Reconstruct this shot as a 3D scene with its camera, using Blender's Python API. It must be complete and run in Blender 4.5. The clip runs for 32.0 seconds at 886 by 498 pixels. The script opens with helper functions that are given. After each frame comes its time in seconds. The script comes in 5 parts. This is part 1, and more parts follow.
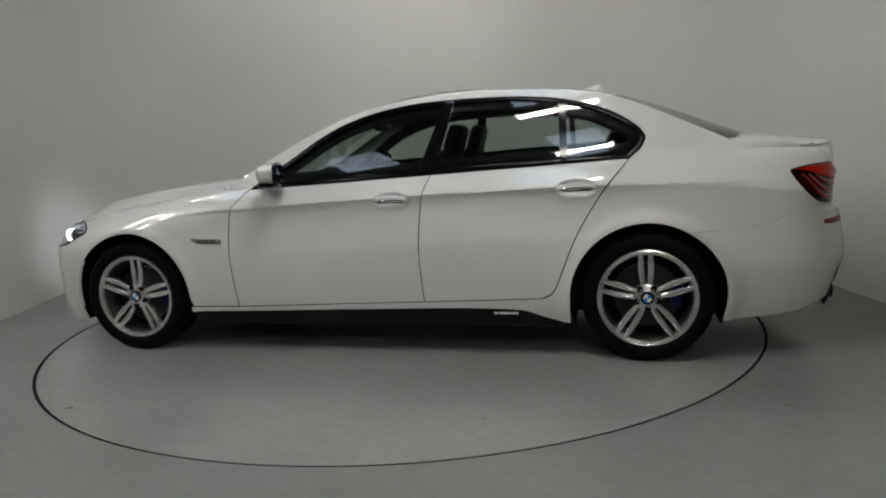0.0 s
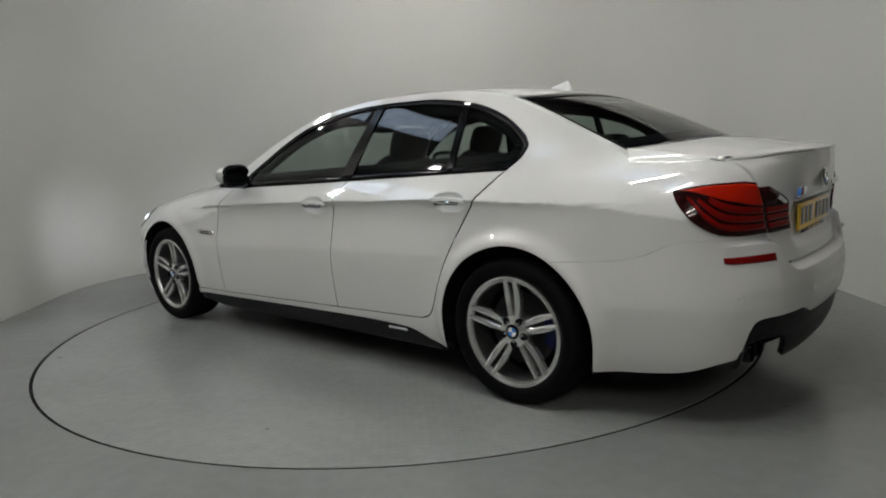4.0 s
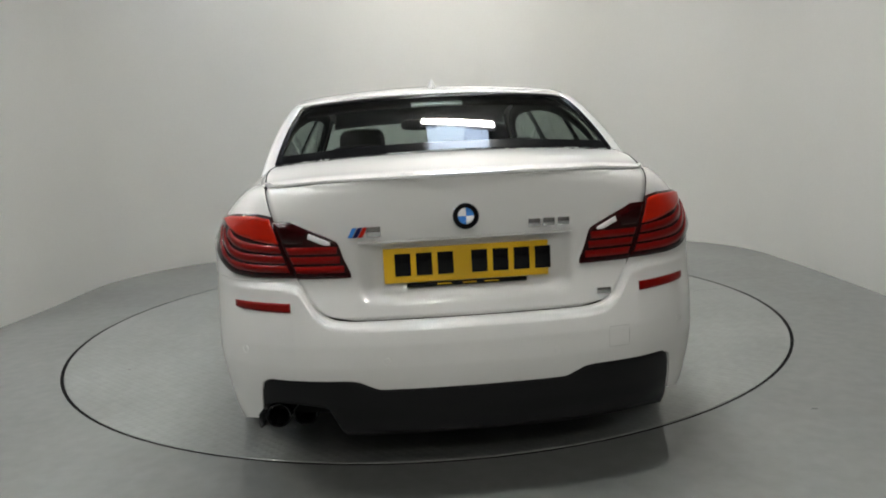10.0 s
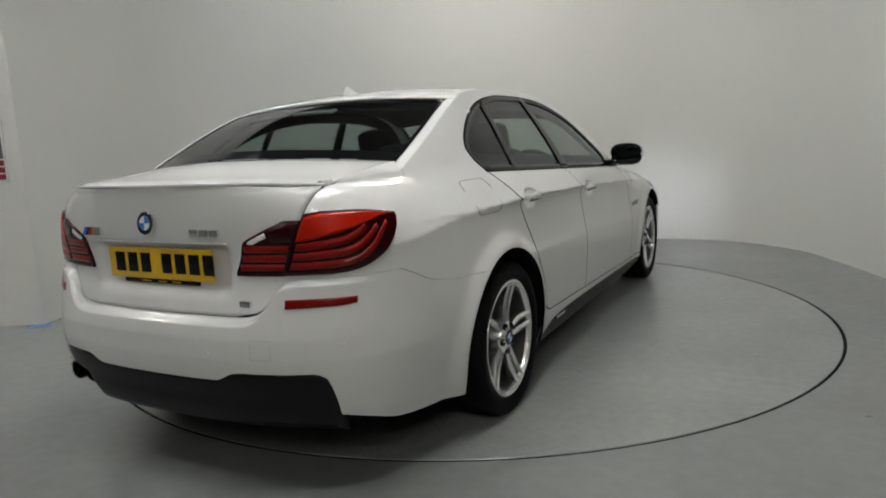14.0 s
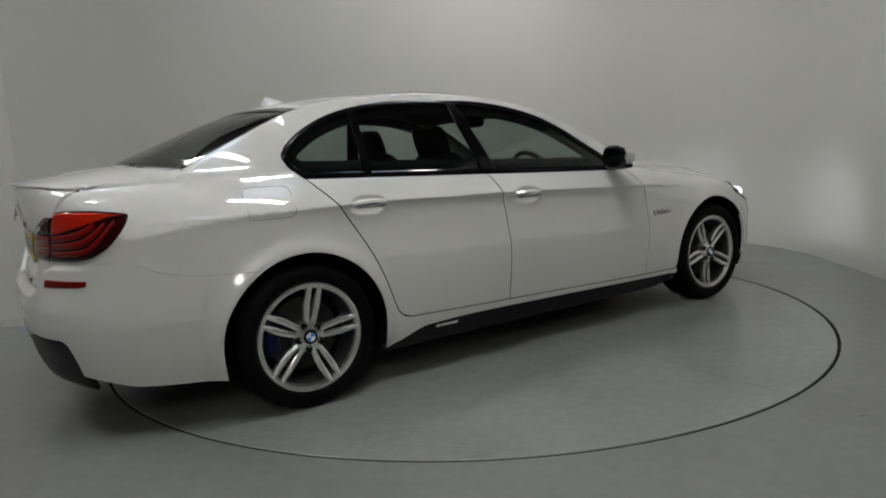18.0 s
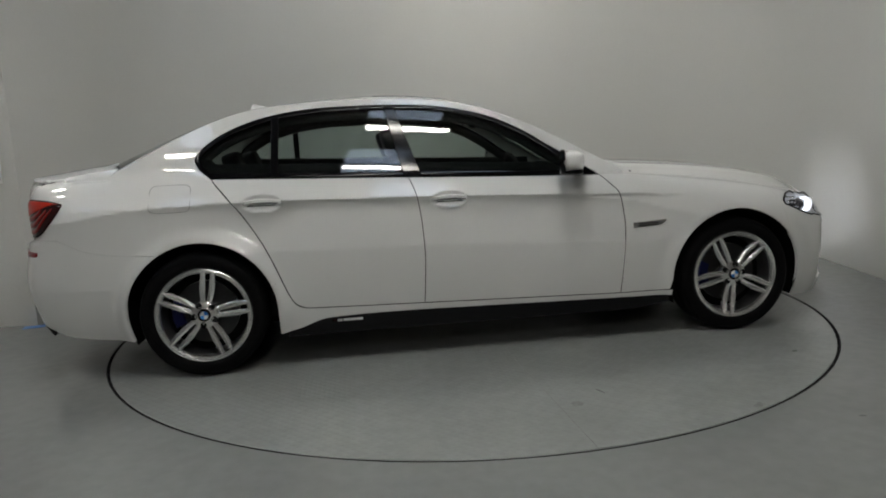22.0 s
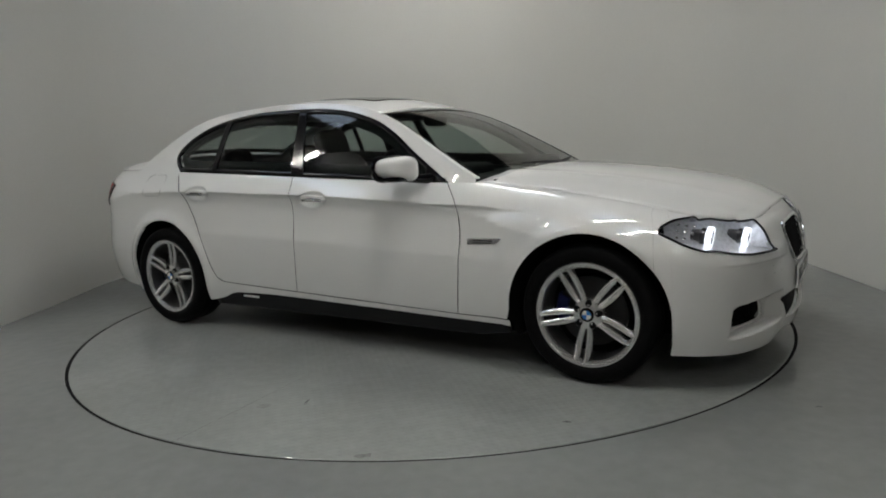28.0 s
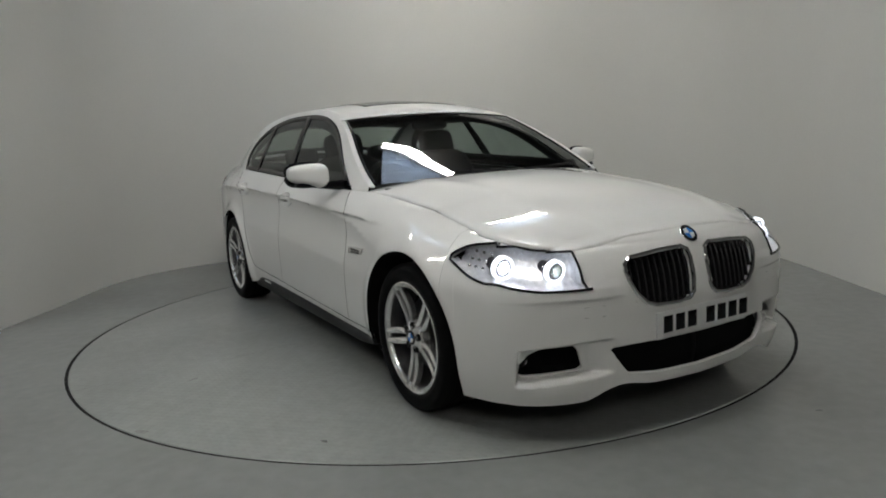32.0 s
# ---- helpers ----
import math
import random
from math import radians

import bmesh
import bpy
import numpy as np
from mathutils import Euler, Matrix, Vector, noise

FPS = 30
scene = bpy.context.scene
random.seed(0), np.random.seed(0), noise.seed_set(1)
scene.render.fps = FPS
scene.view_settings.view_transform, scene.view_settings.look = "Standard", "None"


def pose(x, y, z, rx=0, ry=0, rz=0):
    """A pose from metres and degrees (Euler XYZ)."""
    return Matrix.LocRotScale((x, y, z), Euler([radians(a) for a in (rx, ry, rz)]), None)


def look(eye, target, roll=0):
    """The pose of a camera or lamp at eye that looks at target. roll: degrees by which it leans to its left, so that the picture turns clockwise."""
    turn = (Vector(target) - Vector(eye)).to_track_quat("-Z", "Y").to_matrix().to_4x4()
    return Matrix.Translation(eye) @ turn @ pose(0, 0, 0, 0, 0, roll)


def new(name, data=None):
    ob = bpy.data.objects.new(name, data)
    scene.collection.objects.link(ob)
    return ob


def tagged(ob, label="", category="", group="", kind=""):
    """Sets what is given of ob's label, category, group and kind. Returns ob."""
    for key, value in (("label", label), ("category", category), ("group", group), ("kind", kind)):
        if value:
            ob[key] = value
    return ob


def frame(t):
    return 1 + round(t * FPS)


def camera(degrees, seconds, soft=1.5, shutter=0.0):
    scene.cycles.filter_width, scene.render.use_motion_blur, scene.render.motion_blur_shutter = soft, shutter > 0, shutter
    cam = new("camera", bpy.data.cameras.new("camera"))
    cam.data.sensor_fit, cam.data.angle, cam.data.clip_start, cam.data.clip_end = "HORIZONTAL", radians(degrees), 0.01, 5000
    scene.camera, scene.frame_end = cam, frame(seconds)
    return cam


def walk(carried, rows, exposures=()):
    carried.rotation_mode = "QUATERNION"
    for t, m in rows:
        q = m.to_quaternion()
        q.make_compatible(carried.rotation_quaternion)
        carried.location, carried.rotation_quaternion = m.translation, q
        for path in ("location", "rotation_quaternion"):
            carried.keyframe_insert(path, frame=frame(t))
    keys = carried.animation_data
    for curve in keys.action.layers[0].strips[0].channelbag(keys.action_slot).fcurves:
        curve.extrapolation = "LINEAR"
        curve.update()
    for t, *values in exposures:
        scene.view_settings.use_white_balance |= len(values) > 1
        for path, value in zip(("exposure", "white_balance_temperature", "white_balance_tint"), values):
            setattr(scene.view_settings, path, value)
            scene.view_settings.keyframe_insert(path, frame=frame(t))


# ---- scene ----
import functools

# ---------------------------------------------------------------- camera
EYE = (0.0, -4.643, 1.175)
LEAN = -2.86


def aim(yaw, pitch):
    a, p = radians(yaw), radians(pitch)
    way = Vector((-math.sin(a) * math.cos(p), math.cos(a) * math.cos(p), math.sin(p)))
    return look(EYE, Vector(EYE) + way, LEAN)


cam = camera(65.27, 32.0, soft=1.9)
PATH = [(0.0, -3.24, -9.01), (0.5, -3.42, -8.86), (1.5, -3.39, -8.85), (4.5, -3.45, -8.86), (7.0, -3.42, -8.9), (8.5, -3.42, -8.89), (9.0, -3.37, -8.97),
        (9.5, -2.63, -8.97), (10.0, -1.44, -8.96), (10.5, -0.48, -8.96), (11.0, 0.17, -8.96), (11.5, 0.99, -8.95), (12.0, 1.39, -8.95), (12.5, 1.44, -8.92),
        (13.0, 1.48, -8.92), (13.5, 1.68, -8.9), (14.0, 2.08, -8.92), (14.5, 2.38, -8.92), (15.0, 2.01, -8.93), (15.5, 1.98, -8.97), (17.5, 1.7, -8.91),
        (19.0, 1.7, -8.92), (21.0, 1.7, -8.9), (23.0, 1.67, -8.93), (23.5, 1.63, -8.89), (24.0, 1.15, -8.9), (24.5, 0.39, -8.91), (25.0, 0.23, -8.92),
        (25.5, 0.23, -8.99), (27.5, -1.15, -9.16), (28.5, -1.14, -9.14), (29.0, -1.16, -9.02), (30.0, -1.13, -8.98), (31.0, -1.15, -8.93), (32.0, -1.16, -8.87)]
walk(cam, [(t, aim(yaw, pitch)) for t, yaw, pitch in PATH],
     exposures=[(0.0, 0.08), (2.5, 0.08), (4.5, 0.24), (6.0, 0.48), (9.0, 0.82), (12.0, 0.72), (13.0, 0.61), (15.5, 0.27), (19.0, 0.03), (24.0, 0.0), (28.0, 0.04), (32.0, 0.16)])

# ---------------------------------------------------------------- world
world = bpy.data.worlds.new("hall_air")
world.use_nodes = True
world.node_tree.nodes["Background"].inputs[0].default_value = (0.6, 0.7, 0.85, 1)
world.node_tree.nodes["Background"].inputs[1].default_value = 0.02
scene.world = world

# ---------------------------------------------------------------- materials


def mat(name, color, rough=0.5, metal=0.0, coat=0.0, spec=0.5, grain=0.0, grain_scale=40.0,
        stain=0.0, stain_scale=2.0, bump=0.0, bump_scale=120.0, emit=None, power=0.0, trans=0.0,
        rough_var=0.0, alpha=1.0, ior=1.45):
    m = bpy.data.materials.new(name)
    m.use_nodes = True
    nt = m.node_tree
    b = nt.nodes["Principled BSDF"]
    b.inputs["Base Color"].default_value = (*color, 1)
    b.inputs["Roughness"].default_value = rough
    b.inputs["Metallic"].default_value = metal
    b.inputs["Coat Weight"].default_value = coat
    b.inputs["Coat Roughness"].default_value = 0.03
    b.inputs["Specular IOR Level"].default_value = spec
    b.inputs["Transmission Weight"].default_value = trans
    b.inputs["IOR"].default_value = ior
    b.inputs["Alpha"].default_value = alpha
    if emit:
        b.inputs["Emission Color"].default_value = (*emit, 1)
        b.inputs["Emission Strength"].default_value = power
    if not (grain or stain or bump or rough_var):
        return m
    co = nt.nodes.new("ShaderNodeTexCoord")

    def cloud(scale, detail=4.0):
        n = nt.nodes.new("ShaderNodeTexNoise")
        n.inputs["Scale"].default_value = scale
        n.inputs["Detail"].default_value = detail
        nt.links.new(co.outputs["Object"], n.inputs["Vector"])
        return n.outputs["Fac"]

    def spread(sock, lo, hi):
        r = nt.nodes.new("ShaderNodeMapRange")
        r.inputs["From Min"].default_value, r.inputs["From Max"].default_value = 0.3, 0.7
        r.inputs["To Min"].default_value, r.inputs["To Max"].default_value = lo, hi
        nt.links.new(sock, r.inputs["Value"])
        return r.outputs["Result"]

    if grain or stain:
        fac = nt.nodes.new("ShaderNodeMath")
        fac.operation = "MULTIPLY"
        nt.links.new(spread(cloud(grain_scale), 1 - grain, 1 + grain), fac.inputs[0])
        nt.links.new(spread(cloud(stain_scale, 7.0), 1 - stain, 1 + stain * 0.6), fac.inputs[1])
        mix = nt.nodes.new("ShaderNodeVectorMath")
        mix.operation = "SCALE"
        mix.inputs[0].default_value = color
        nt.links.new(fac.outputs[0], mix.inputs["Scale"])
        nt.links.new(mix.outputs[0], b.inputs["Base Color"])
    if rough_var:
        nt.links.new(spread(cloud(stain_scale * 1.7, 6.0), max(0.02, rough - rough_var), rough + rough_var), b.inputs["Roughness"])
    if bump:
        bp = nt.nodes.new("ShaderNodeBump")
        bp.inputs["Strength"].default_value = bump
        bp.inputs["Distance"].default_value = 0.002
        nt.links.new(cloud(bump_scale), bp.inputs["Height"])
        nt.links.new(bp.outputs["Normal"], b.inputs["Normal"])
    return m


PAINT = mat("white_car_paint", (0.77, 0.77, 0.755), 0.55, coat=1.0, spec=0.15, stain=0.012, stain_scale=1.5)
PAINT.node_tree.nodes["Principled BSDF"].inputs["Coat IOR"].default_value = 1.65
PAINT.node_tree.nodes["Principled BSDF"].inputs["Coat Roughness"].default_value = 0.008
WALL = mat("matt_white_wall_paint", (0.66, 0.655, 0.625), 0.55, grain=0.015, grain_scale=60, stain=0.03, stain_scale=0.7, bump=0.06, bump_scale=90)
FLOOR = mat("grey_epoxy_floor", (0.232, 0.243, 0.234), 0.19, grain=0.05, grain_scale=14, stain=0.10, stain_scale=0.9, bump=0.03, bump_scale=60)
DISC = mat("grey_turntable_paint", (0.28, 0.293, 0.283), 0.17, grain=0.05, grain_scale=18, stain=0.10, stain_scale=1.3, bump=0.03, bump_scale=70)
HALL = mat("dull_grey_wall_paint", (0.20, 0.20, 0.195), 0.6, grain=0.03, grain_scale=50, stain=0.08, stain_scale=0.8, bump=0.06, bump_scale=90)


def tread(m, pitch=0.034):
    """Faint rows of raised studs under the paint."""
    nt = m.node_tree
    co, turn, cells, ramp, bump = (nt.nodes.new("ShaderNode" + k) for k in ("TexCoord", "Mapping", "TexVoronoi", "MapRange", "Bump"))
    turn.inputs["Rotation"].default_value = (0, 0, radians(45))
    cells.inputs["Scale"].default_value = 1 / pitch
    cells.inputs["Randomness"].default_value = 0.0
    cells.voronoi_dimensions = "2D"
    ramp.inputs["From Min"].default_value, ramp.inputs["From Max"].default_value = 0.12, 0.36
    ramp.inputs["To Min"].default_value, ramp.inputs["To Max"].default_value = 1.0, 0.0
    bump.inputs["Strength"].default_value, bump.inputs["Distance"].default_value = 0.24, 0.0022
    nt.links.new(co.outputs["Object"], turn.inputs["Vector"])
    nt.links.new(turn.outputs["Vector"], cells.inputs["Vector"])
    nt.links.new(cells.outputs["Distance"], ramp.inputs["Value"])
    nt.links.new(ramp.outputs["Result"], bump.inputs["Height"])
    nt.links.new(bump.outputs["Normal"], nt.nodes["Principled BSDF"].inputs["Normal"])


tread(DISC)
CEIL = mat("dull_roof_sheeting", (0.16, 0.163, 0.166), 0.7, grain=0.05, grain_scale=8, stain=0.08, stain_scale=0.8)


def glass(name, tint, ior=1.5):
    m = bpy.data.materials.new(name)
    m.use_nodes = True
    nt = m.node_tree
    nt.nodes.remove(nt.nodes["Principled BSDF"])
    clear, shine, facing, power, mul, mix = (nt.nodes.new("ShaderNode" + k) for k in ("BsdfTransparent", "BsdfGlossy", "LayerWeight", "Math", "Math", "MixShader"))
    clear.inputs["Color"].default_value = (*tint, 1)
    shine.inputs["Roughness"].default_value = 0.0
    facing.inputs["Blend"].default_value = 0.5
    base = ((ior - 1) / (ior + 1)) ** 2 * 1.3
    power.operation, mul.operation = "POWER", "MULTIPLY_ADD"
    power.inputs[1].default_value = 5.0
    mul.inputs[1].default_value, mul.inputs[2].default_value = 1 - base, base
    nt.links.new(facing.outputs["Facing"], power.inputs[0])
    nt.links.new(power.outputs[0], mul.inputs[0])
    nt.links.new(mul.outputs[0], mix.inputs[0])
    nt.links.new(clear.outputs[0], mix.inputs[1])
    nt.links.new(shine.outputs[0], mix.inputs[2])
    nt.links.new(mix.outputs[0], nt.nodes["Material Output"].inputs["Surface"])
    return m


GLASS = glass("tinted_car_glass", (0.58, 0.645, 0.615), 1.55)
LENS = glass("clear_lamp_cover", (0.96, 0.96, 0.97), 1.15)
PROJECTOR = glass("projector_lens_glass", (0.85, 0.85, 0.88), 2.3)
BLACK = mat("gloss_black_trim", (0.004, 0.004, 0.005), 0.10, spec=0.3)
PLASTIC = mat("satin_black_plastic", (0.008, 0.008, 0.009), 0.42, spec=0.25, grain=0.1, grain_scale=200, bump=0.1, bump_scale=400)
DARK = mat("dark_underbody", (0.005, 0.005, 0.005), 0.9, spec=0.1, grain=0.2, grain_scale=30)
RUBBER = mat("black_tyre_rubber", (0.005, 0.005, 0.0054), 0.6, spec=0.07, grain=0.15, grain_scale=60, bump=0.15, bump_scale=250)
ALLOY = mat("silver_alloy", (0.80, 0.795, 0.785), 0.24, metal=0.88, grain=0.02, grain_scale=90, coat=0.4)
CHROME = mat("polished_chrome", (0.80, 0.80, 0.80), 0.08, metal=1.0)
# alloy darkened to carry the shade inside the rim
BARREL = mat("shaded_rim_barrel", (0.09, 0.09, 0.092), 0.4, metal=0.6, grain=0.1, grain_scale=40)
STEEL = mat("brushed_disc_steel", (0.025, 0.025, 0.026), 0.5, metal=0.3, grain=0.06, grain_scale=120)
BLUE = mat("blue_caliper_paint", (0.006, 0.010, 0.075), 0.4, spec=0.3)
ROUNDEL = mat("blue_enamel", (0.05, 0.22, 0.62), 0.25, coat=0.5)
WHITE = mat("white_enamel", (0.8, 0.8, 0.8), 0.3)
RED = mat("red_lamp_plastic", (0.48, 0.014, 0.003), 0.3, spec=0.15, coat=0.3, grain=0.12, grain_scale=220)
RED_DARK = mat("smoked_red_lamp_plastic", (0.022, 0.0006, 0.001), 0.2, spec=0.15, coat=0.4)
RED_LIT = mat("bright_red_lamp_band", (0.19, 0.0025, 0.0015), 0.3, spec=0.15, coat=0.25, grain=0.1, grain_scale=260)
CLEAR = mat("clear_lamp_lens", (0.85, 0.85, 0.86), 0.12, coat=1.0)
YELLOW = mat("yellow_plate_plastic", (0.78, 0.47, 0.012), 0.35, coat=0.5)
PLATE_WHITE = mat("white_plate_plastic", (0.72, 0.73, 0.73), 0.35, coat=0.5)
SEAT = mat("black_leather", (0.005, 0.005, 0.0055), 0.55, spec=0.2, grain=0.1, grain_scale=80, bump=0.3, bump_scale=160)
TRIM = mat("black_dash_vinyl", (0.006, 0.006, 0.0065), 0.65, spec=0.2, grain=0.1, grain_scale=120, bump=0.2, bump_scale=300)
LED = mat("white_led_ring", (0.9, 0.92, 1.0), 0.3, emit=(0.86, 0.92, 1.0), power=1.8)
BEAM = mat("headlamp_burner", (0.9, 0.9, 0.9), 0.3, emit=(0.92, 0.96, 1.0), power=2900.0)
LAMP_IN = mat("headlamp_reflector", (0.82, 0.83, 0.86), 0.28, metal=0.35, grain=0.15, grain_scale=60)
BEZEL = mat("grey_projector_bezel", (0.10, 0.10, 0.105), 0.25, metal=0.7)
TUNNEL = mat("grey_projector_tunnel", (0.05, 0.05, 0.055), 0.4, spec=0.3)
TUBE = mat("fluorescent_tube", (1, 1, 1), 0.4, emit=(1.0, 0.966, 0.89), power=72.0)
SKYL = mat("daylight_opening", (0.6, 0.75, 1.0), 0.5, emit=(0.66, 0.80, 1.0), power=2.5)

# ---------------------------------------------------------------- mesh helpers


def mesh_of(bm, name):
    me = bpy.data.meshes.new(name)
    bm.normal_update()
    bm.to_mesh(me)
    bm.free()
    return me


def smooth(ob, degrees=38):
    for p in ob.data.polygons:
        p.use_smooth = True
    ob.data.set_sharp_from_angle(angle=radians(degrees))
    return ob


def part(name, bm, material, parent=None, label="", flat=False, angle=38):
    ob = new(name, mesh_of(bm, name))
    ob.data.materials.append(material)
    if not flat:
        smooth(ob, angle)
    if parent:
        ob.parent = parent
    if label:
        ob["label"] = label
    return ob


def box(bm, lo, hi, bevel=0.0, m=None):
    r = bmesh.ops.create_cube(bm, size=1)
    vs = r["verts"]
    for v in vs:
        v.co = Vector([lo[i] + (v.co[i] + 0.5) * (hi[i] - lo[i]) for i in range(3)])
    if bevel:
        es = list({e for v in vs for e in v.link_edges})
        r = bmesh.ops.bevel(bm, geom=es, offset=bevel, segments=2, affect="EDGES", profile=0.6)
        vs = list({v for f in r["faces"] for v in f.verts} | {v for v in vs if v.is_valid})
    if m:
        for v in vs:
            v.co = m @ v.co
    return vs


def grid(bm, pts, close_u=False, close_v=False, flip=False):
    """Quads over a table of points; None leaves a hole."""
    rows = [[bm.verts.new(p) if p is not None else None for p in row] for row in pts]
    nu, nv = len(rows), len(rows[0])
    for i in range(nu if close_u else nu - 1):
        for j in range(nv if close_v else nv - 1):
            q = [rows[i][j], rows[(i + 1) % nu][j], rows[(i + 1) % nu][(j + 1) % nv], rows[i][(j + 1) % nv]]
            if None in q:
                continue
            bm.faces.new(q[::-1] if flip else q)
    return rows


def lathe(bm, profile, n=48, axis="y", m=None):
    """Turn (radius, height) pairs about an axis."""
    pts = []
    for k in range(n):
        a = 2 * math.pi * k / n
        row = []
        for r, h in profile:
            p = Vector((r * math.cos(a), h, r * math.sin(a))) if axis == "y" else Vector((r * math.cos(a), r * math.sin(a), h))
            row.append(m @ p if m else p)
        pts.append(row)
    grid(bm, pts, close_u=True)


def tube(bm, path, radius, n=10, close=False):
    pts = []
    k = len(path)
    for i, p in enumerate(path):
        p = Vector(p)
        a = Vector(path[(i + 1) % k]) if (close or i < k - 1) else p
        b = Vector(path[i - 1]) if (close or i > 0) else p
        d = (a - b).normalized()
        side = d.cross(Vector((0, 0, 1)))
        if side.length < 1e-3:
            side = d.cross(Vector((1, 0, 0)))
        side.normalize()
        up = side.cross(d)
        r = radius[i] if isinstance(radius, (list, tuple)) else radius
        pts.append([p + r * (math.cos(t) * side + math.sin(t) * up) for t in [2 * math.pi * j / n for j in range(n)]])
    rows = grid(bm, pts, close_u=close, close_v=True)
    if not close:
        bm.faces.new(rows[0][::-1])
        bm.faces.new(rows[-1])


def pillow(bm, centre, size, power=0.55, m=None):
    vs = bmesh.ops.create_uvsphere(bm, u_segments=24, v_segments=14, radius=1)["verts"]
    for v in vs:
        c = Vector([math.copysign(abs(q) ** power, q) for q in v.co])
        p = Vector((c.x * size[0] / 2, c.y * size[1] / 2, c.z * size[2] / 2))
        v.co = (m @ p if m else p) + Vector(centre)


def curve(x, table):
    """Smooth (monotone cubic) reading of a table of (x, value)."""
    if x <= table[0][0]:
        return table[0][1]
    n = len(table) - 1
    if x >= table[n][0]:
        return table[n][1]
    i = 0
    while table[i + 1][0] <= x:
        i += 1
    (x0, y0), (x1, y1) = table[i], table[i + 1]
    h = x1 - x0
    d = (y1 - y0) / h
    m0 = m1 = d
    if i > 0:
        e = (y0 - table[i - 1][1]) / (x0 - table[i - 1][0])
        m0 = 2 * d * e / (d + e) if d * e > 0 else 0.0
    if i + 1 < n:
        e = (table[i + 2][1] - y1) / (table[i + 2][0] - x1)
        m1 = 2 * d * e / (d + e) if d * e > 0 else 0.0
    t = (x - x0) / h
    return ((2 * t ** 3 - 3 * t ** 2 + 1) * y0 + (t ** 3 - 2 * t ** 2 + t) * h * m0
            + (-2 * t ** 3 + 3 * t ** 2) * y1 + (t ** 3 - t ** 2) * h * m1)


def lerp(a, b, t):
    return a + (b - a) * t


def span(a, b, n):
    return [a + (b - a) * i / (n - 1) for i in range(n)]


# ---------------------------------------------------------------- the room
WX, WY, WR = 3.06, 2.95, 1.45      # half width, back wall, corner radius
WALL_H = 4.2                        # roof of the hall
BAY_H = 3.3                         # walls round the turntable
HALL_BACK = 6.0
HALL_END = -13.0                    # wall far behind the camera


def wall_plan():
    right = [(WX - 0.05, -1.4), (WX, -0.2), (WX + 0.05, 0.8)]
    pts = [Vector(p) for p in right]
    for k in range(0, 17):
        a = radians(90 * k / 16)
        pts.append(Vector((WX + 0.06 - WR + WR * math.cos(a), WY - WR + WR * math.sin(a))))
    for k in range(0, 17):
        a = radians(90 + 90 * k / 16)
        pts.append(Vector((-WX + 0.05 + WR + WR * math.cos(a), WY - WR + WR * math.sin(a))))
    pts += [Vector((-WX + 0.03, 0.8)), Vector((-WX - 0.03, 0.14))]
    return pts


